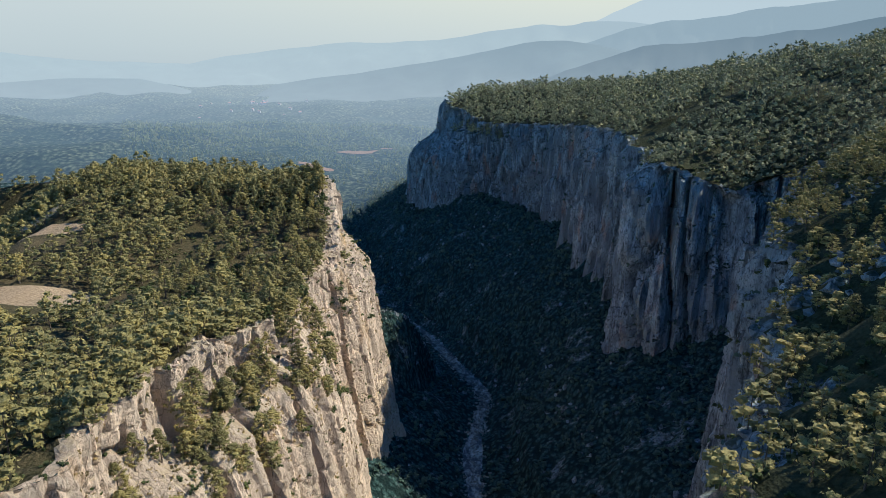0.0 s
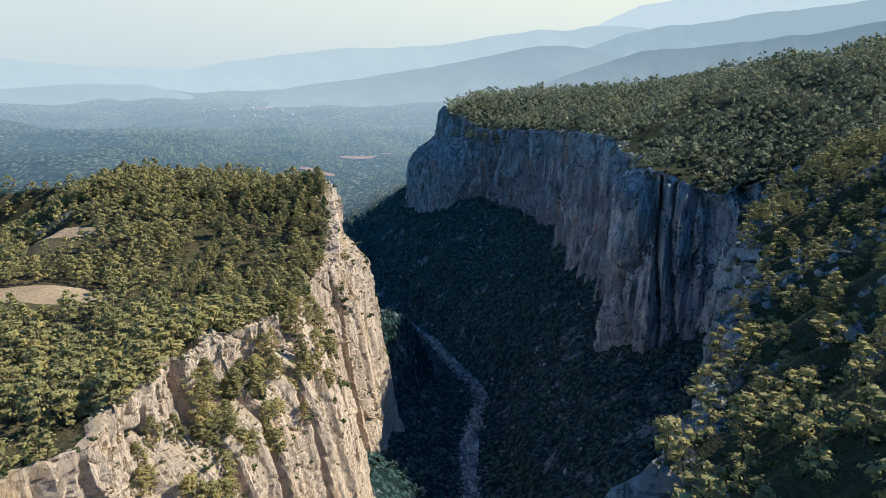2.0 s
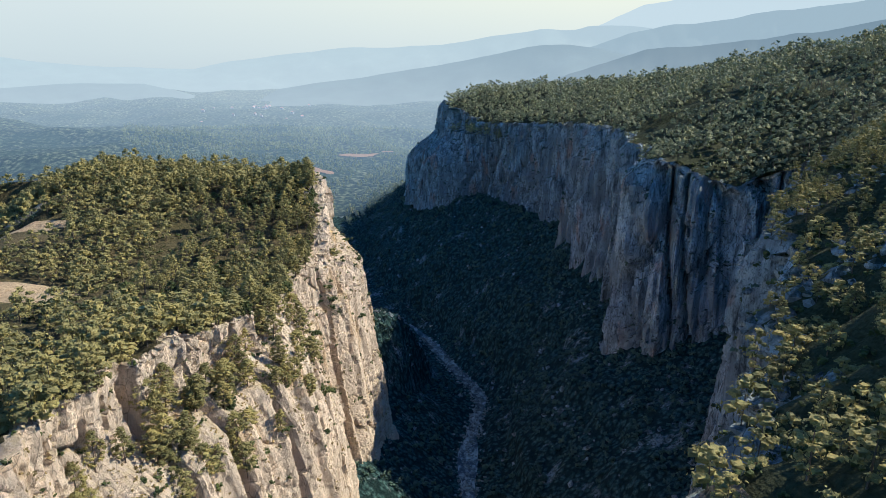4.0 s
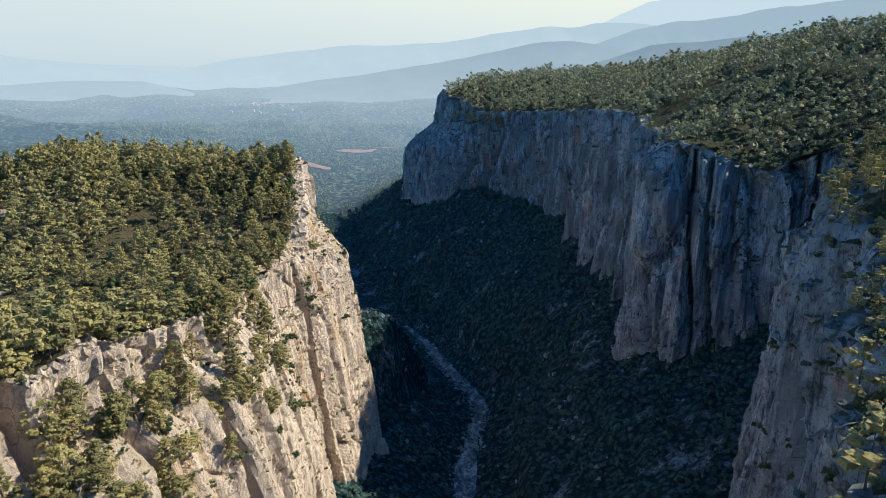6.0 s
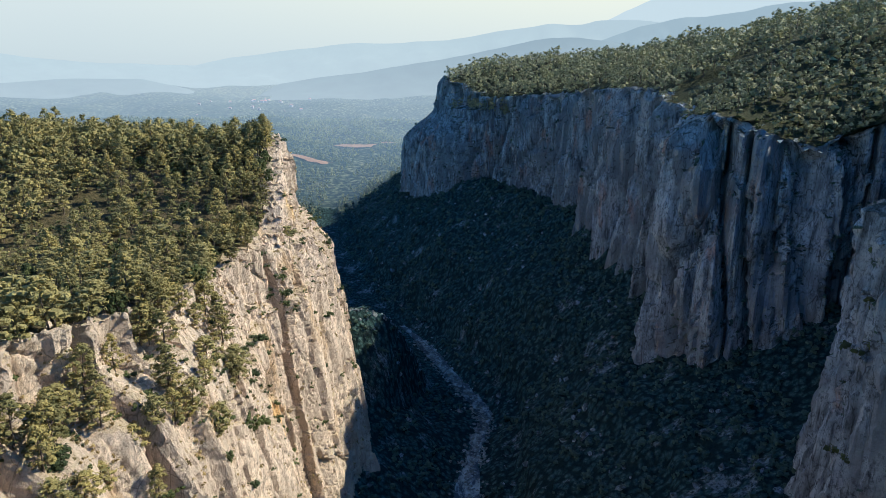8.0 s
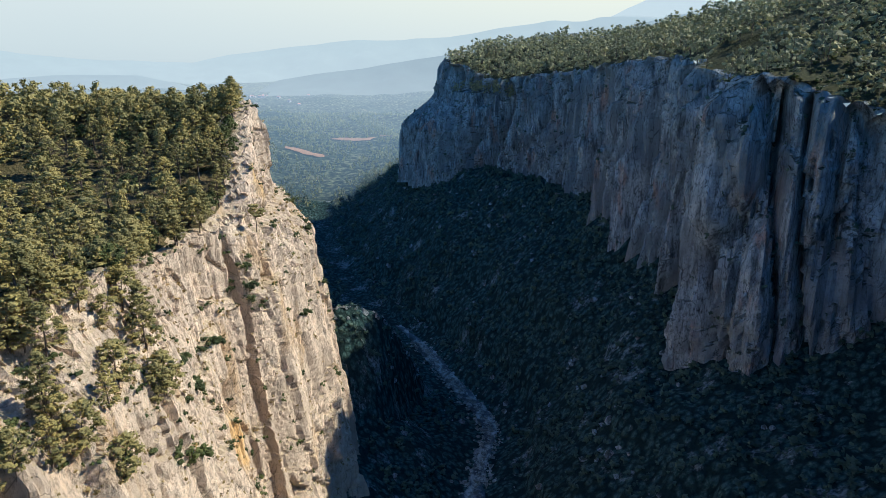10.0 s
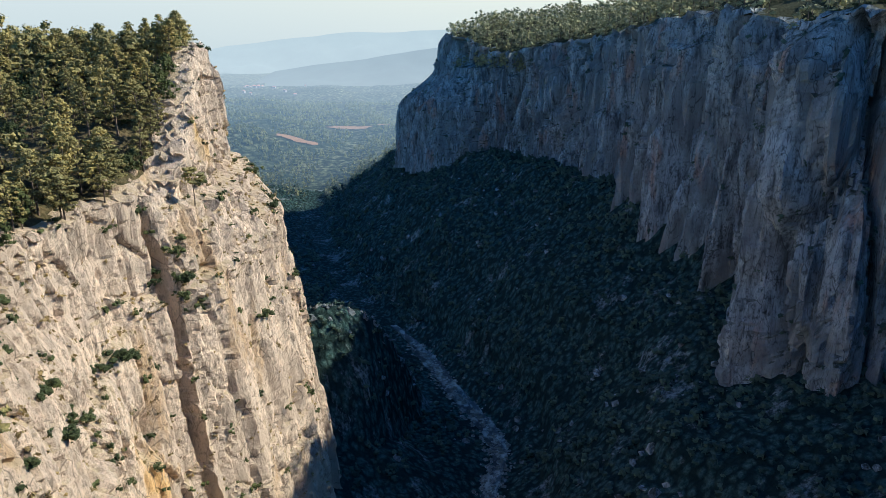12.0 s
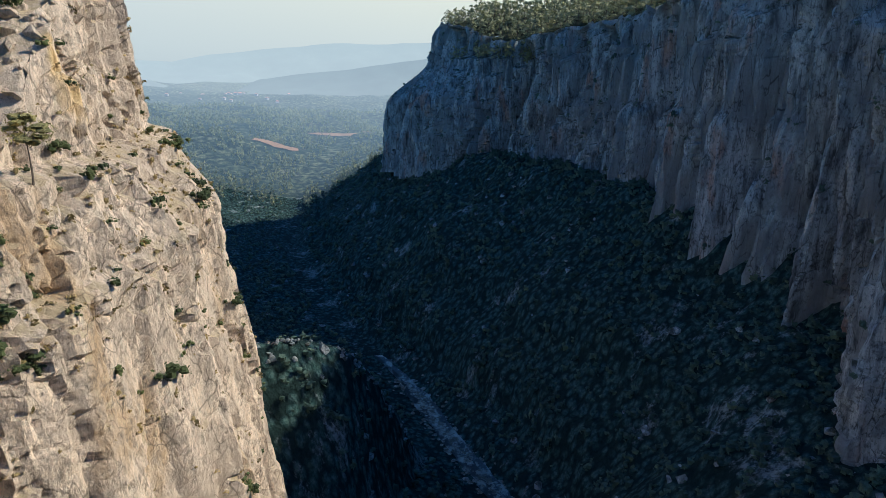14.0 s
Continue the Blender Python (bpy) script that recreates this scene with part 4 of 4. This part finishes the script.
TUFT = [tufts(np.array([[0, 0, 0.35]]), np.array([0.75]), 6, 0.4, np.random.RandomState(i), 0.8, 0) for i in (14, 15)]
dry = on_cliff(LV, 4500, RNG, 140, 400, 0.02, 0.85)
patch_of("cliff_scrub", dry, TUFT, SCRUB, "dry straw-coloured tufts on the cliff ledges", 0.25, 0.9)
green = on_cliff(LV, 420, RNG, 150, 400, 0.02, 0.7)
patch_of("cliff_shrubs", green, SHRUBS, OAK, "small green shrubs in the cracks of the sunlit cliff", 0.5, 1.3)
greyp = on_cliff(RV, 1500, RNG, 120, 800, 0.01, 0.95)
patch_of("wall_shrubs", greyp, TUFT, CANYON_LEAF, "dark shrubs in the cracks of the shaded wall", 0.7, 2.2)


def bush_shape(seed):
    rng = np.random.RandomState(seed)
    c = np.c_[rng.normal(0, 0.75, (9, 2)), rng.uniform(0.3, 1.5, 9)]
    return tufts(c, rng.uniform(0.5, 0.85, 9), 18, 0.15, rng, 0.85, 2)


bushes = []
for k in range(3):
    bushes.append(tagged(leafy("cliff_bush", bush_shape(40 + k), OAK), "round dark green bush rooted in the sunlit cliff", "bush", "bushes on the cliff"))
spots = on_cliff(LV, 75, RNG, 165, 392, 0.04, 0.72)
def face_at(y, z):
    """The point of the sunlit cliff at a given y and height."""
    p = LV.reshape(-1, 3)
    return p[np.argmin((p[:, 1] - y) ** 2 + (p[:, 2] - z) ** 2)]


FIXED_BUSHES = [(277, 108.8), (273, 110), (309, 108.3), (300, 102.4), (302, 101.3), (298, 101.5), (265, 107), (273, 104.3), (288, 98.2), (262, 107.8), (320.4, 118.2), (320.4, 115.8),
                (322, 117.7), (347.2, 70.5), (336.5, 95.9), (319.7, 110.1), (317.8, 107), (318.9, 104.9), (370.6, 122.4), (365.8, 114.7), (250.4, 103.6), (251, 99.4), (195.2, 126.6),
                (198.5, 117.5), (205.7, 122.1), (188, 123.7), (245, 107.4), (237, 111.4), (258, 98.4), (220, 108.5), (248, 112.1), (207, 123.2)]  # y, z
fixed = [face_at(y, z) for y, z in FIXED_BUSHES]
for k, pt in enumerate([*fixed, *spots]):
    s = RNG.uniform(0.8, 1.5) * (1.15 if k < len(fixed) else 0.8)
    m = Matrix.Translation(Vector(pt) - Vector((0.3, 0, 0.5))) @ Matrix.Rotation(RNG.uniform(0, 6.28), 4, "Z") @ Matrix.Diagonal((s, s, s * 0.9, 1))
    if k < 3:
        bushes[k].matrix_world = m
    else:
        copy_thing(bushes[k % 3], Matrix()).matrix_basis = m

# pines that stand on the green band below the rim
band = on_cliff(LV, 85, RNG, 160, 262, 0.02, 0.7, lambda x, y, z: (z > 108) & (z < 132), 60, 0.8)
thing_trees(band - [0.5, 0, 0.8], NEAR_PINES[:3], PINE, "pine_tree", "pine rooted on the terrace of the sunlit cliff", "tree", "pines on the cliff terrace", RNG)
lone = tree_shape(77, 7.2, 2.9, 0.55, 14, 24, 0.21, 8, 6, 0.4, cuts=2)
root = tagged(new("lone_pine"), "small flat-topped pine alone on the cliff ledge", "tree")
mesh_object("trunk", *lone[0], BARK, root)
leafy("crown", lone[1], PINE, root)
root.matrix_world = pose(-45.2, 329, 123.2)


def stone_shape(seed, detail=1):
    bm = bmesh.new()
    bmesh.ops.create_icosphere(bm, subdivisions=detail, radius=1)
    v = np.array([x.co[:] for x in bm.verts])
    f = np.array([[x.index for x in q.verts] for q in bm.faces])
    bm.free()
    r = np.random.RandomState(seed)
    v *= (1 + 0.25 * r.normal(size=(len(v), 1))) * [1.0, 0.8, 0.7]
    return v, f


STONES = [stone_shape(i) for i in range(3)]
RIVER_STONE = rock_material("river_limestone", (0.52, 0.53, 0.48), (0.23, 0.25, 0.23), (0.42, 0.37, 0.29), 0.66, 0.2, (0.12, 0.12, 0.10))
k = RNG.uniform(0, 1, 2600)
sy = 180 + 340 * k
sx = river_x(sy) + RNG.normal(0, 1, 2600) * 2.9
patch_of("river_stones", np.c_[sx, sy, np.maximum(ground_z(sx, sy), river_z(sy)) + 0.2], [(v * [1, 1, 0.6], f) for v, f in STONES], RIVER_STONE, "pale boulders strewn along the river bed", 0.25, 1.2, "rocks")
a = RNG.uniform(0, 1, 130)
ox = -64 + 58 * a
oy = np.interp(ox, SPUR[0], SPUR[1]) + RNG.normal(0, 2.5, 130)
patch_of("spur_rocks", np.c_[ox, oy, ground_z(ox, oy) - 0.3], STONES, ROCK_SHADE, "weathered grey rocks along the crest of the spur", 0.4, 1.1, "rocks")
rb = scatter(LT[:, :4], 700, 1.2, RNG, lambda x, y: (y > 150) & (y < 315) & (x > -95))
rb = np.concatenate([rb, scatter(LT[:, :9], 420, 1.5, RNG, lambda x, y: (y > 318) & (y < 400) & (x > -90))])
patch_of("rim_stones", rb, STONES, ROCK_SUN, "weathered pale boulders along the rim of the sunlit cliff", 0.4, 1.5, "rocks")
oc = on_ground(1500, -90, 110, 250, 760, RNG, lambda x, y: (np.abs(x - river_x(y)) > 8) & (fbm(x / 13, y / 13, 21.0, 3) > 0.22))
patch_of("slope_outcrops", oc, STONES, ROCK_SHADE, "pale outcrops among the scrub of the canyon side", 0.5, 2.2, "rocks")

rr = scatter(RT, 1500, 2.2, RNG, lambda x, y: (y > 95) & (y < 290) & (x < 130) & (fbm(x / 11, y / 11, 31.0, 2) > 0.12))
patch_of("rim_outcrops", rr - [0, 0, 0.3], STONES, ROCK_SHADE, "grey outcrops between the pines of the steep rim", 0.7, 2.4, "rocks")
hs = on_cliff(RV, 90, RNG, 640, 700, 0.0, 0.4, lambda x, y, z: (z > 143) & (z < 153), 60, 0.6)
woods("shelf_woods", hs, FARS, HAZED_LEAF, RNG, "small pines on the shelf behind the corner of the headland", 0.6, 1.0)
bs = on_cliff(RV, 500, RNG, 120, 262, 0.0, 0.6, None, 12, 0.7)
patch_of("buttress_scrub", bs, SHRUBS, OAK, "dark shrubs clinging to the broken buttress", 0.8, 2.0)
cl = on_cliff(RV, 420, RNG, 120, 270, 0.0, 0.35, None, 12, 0.9)
patch_of("buttress_blocks", cl, STONES, ROCK_SHADE, "broken grey blocks on the shoulder of the buttress", 0.6, 1.8, "rocks")

# ochre fields in the valley
FIELD = soil_material("ploughed_ochre", (0.24, 0.135, 0.07), (0.29, 0.17, 0.09), (0.36, 0.23, 0.13))
haze_glow(FIELD)
for x0, x1, y0, y1 in FIELDS:
    fx, fy = np.meshgrid(np.linspace(x0, x1, 14), np.linspace(y0, y1, 8))
    fx, fy = fx + 0.15 * (fy - y0) + 5 * fbm(fy / 9, 0.3, x0, 2), fy + 5 * fbm(fx / 16, 0.7, y0, 3)
    fv = np.stack([fx, fy, ground_z(fx, fy) + 2.0], -1)
    tagged(mesh_object("field", fv.reshape(-1, 3), grid_faces(8, 14), FIELD, flat=False), "bare ochre field among the valley woods", "field", kind="structure")

# sandy clearings on the plateau
SAND = soil_material("pale_sand", (0.34, 0.24, 0.14), (0.44, 0.32, 0.19), (0.52, 0.40, 0.25))
for cx, cy, ax, ay, tilt in ((-147, 261, 26, 13, 0.05), (-173, 328, 16, 7, 0.2), (-194, 354, 12, 6, -0.2), (-104, 372, 6, 2.5, 0.2)):
    r, a = np.meshgrid(np.linspace(0, 1, 9), np.linspace(0, 2 * np.pi, 40, endpoint=False))
    wob = 1 + 0.3 * fbm(np.cos(a) * 1.6 + cx, np.sin(a) * 1.6, 0.5, 3)
    px, py = cx + ax * r * wob * np.cos(a) - tilt * ay * r * np.sin(a), cy + ay * r * wob * np.sin(a) + tilt * ax * r * np.cos(a)
    pv = np.stack([px, py, left_top_z(px, py) + 0.5 - 0.6 * r**6], -1)
    pf = np.array([(i * 9 + j, i * 9 + j + 1, (i + 1) % 40 * 9 + j + 1, (i + 1) % 40 * 9 + j) for i in range(40) for j in range(8)])
    tagged(mesh_object("clearing", pv.reshape(-1, 3), pf[:, ::-1], SAND, flat=False), "pale sandy clearing among the pines", "clearing", kind="structure")


# ---------------------------------------------------------------- houses of the far village
PLASTER, _n, _l, _b = material("white_plaster")
_l.new(ramp(_n, _l, tex_noise(_n, _l, mapped(_n, _l, (1, 1, 1)), 0.4, 4), [(0.3, (0.20, 0.17, 0.15)), (0.7, (0.27, 0.24, 0.21))]), _b.inputs["Base Color"])
TILES, _n, _l, _b = material("red_roof_tiles")
_l.new(ramp(_n, _l, tex_noise(_n, _l, mapped(_n, _l, (1, 1, 1)), 0.8, 4), [(0.3, (0.30, 0.11, 0.06)), (0.7, (0.48, 0.20, 0.11))]), _b.inputs["Base Color"])
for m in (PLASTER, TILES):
    haze_glow(m)


def house(w, d, h, roof):
    """Walls and a pitched roof with eaves, as two parts of a house."""
    root = tagged(new("village_house"), "small white house with a red tiled roof", "house", "houses of the far village")
    x, y = w / 2, d / 2
    wv = [(-x, -y, -2), (x, -y, -2), (x, y, -2), (-x, y, -2), (-x, -y, h), (x, -y, h), (x, y, h), (-x, y, h)]
    mesh_object("wall", wv, [(0, 1, 5, 4), (1, 2, 6, 5), (2, 3, 7, 6), (3, 0, 4, 7), (4, 5, 6, 7)], PLASTER, root)
    x, y = x + 0.5, y + 0.5
    rv_ = [(-x, -y, h), (x, -y, h), (x, y, h), (-x, y, h), (-x * 0.6, 0, h + roof), (x * 0.6, 0, h + roof)]
    mesh_object("roof", rv_, [(0, 1, 5, 4), (2, 3, 4, 5), (1, 2, 5, 5), (3, 0, 4, 4), (3, 2, 1, 0)][:2] + [(3, 2, 1, 0)], TILES, root)
    return root


kinds = [house(8, 6, 4, 1.8), house(10, 7, 4.5, 2.0), house(7, 6, 3, 1.6)]
for i in range(22):
    hy = RNG.uniform(1950, 2500)
    hx = -0.26 * hy + RNG.normal(0, 1) * 130 + (hy - 2200) * 0.2
    m = pose(hx, hy, float(ground_z(np.array([hx]), np.array([hy]))[0]) + 1, 0, 0, RNG.uniform(0, 180))
    if i < 3:
        kinds[i].matrix_world = m
    else:
        copy_thing(kinds[i % 3], m)
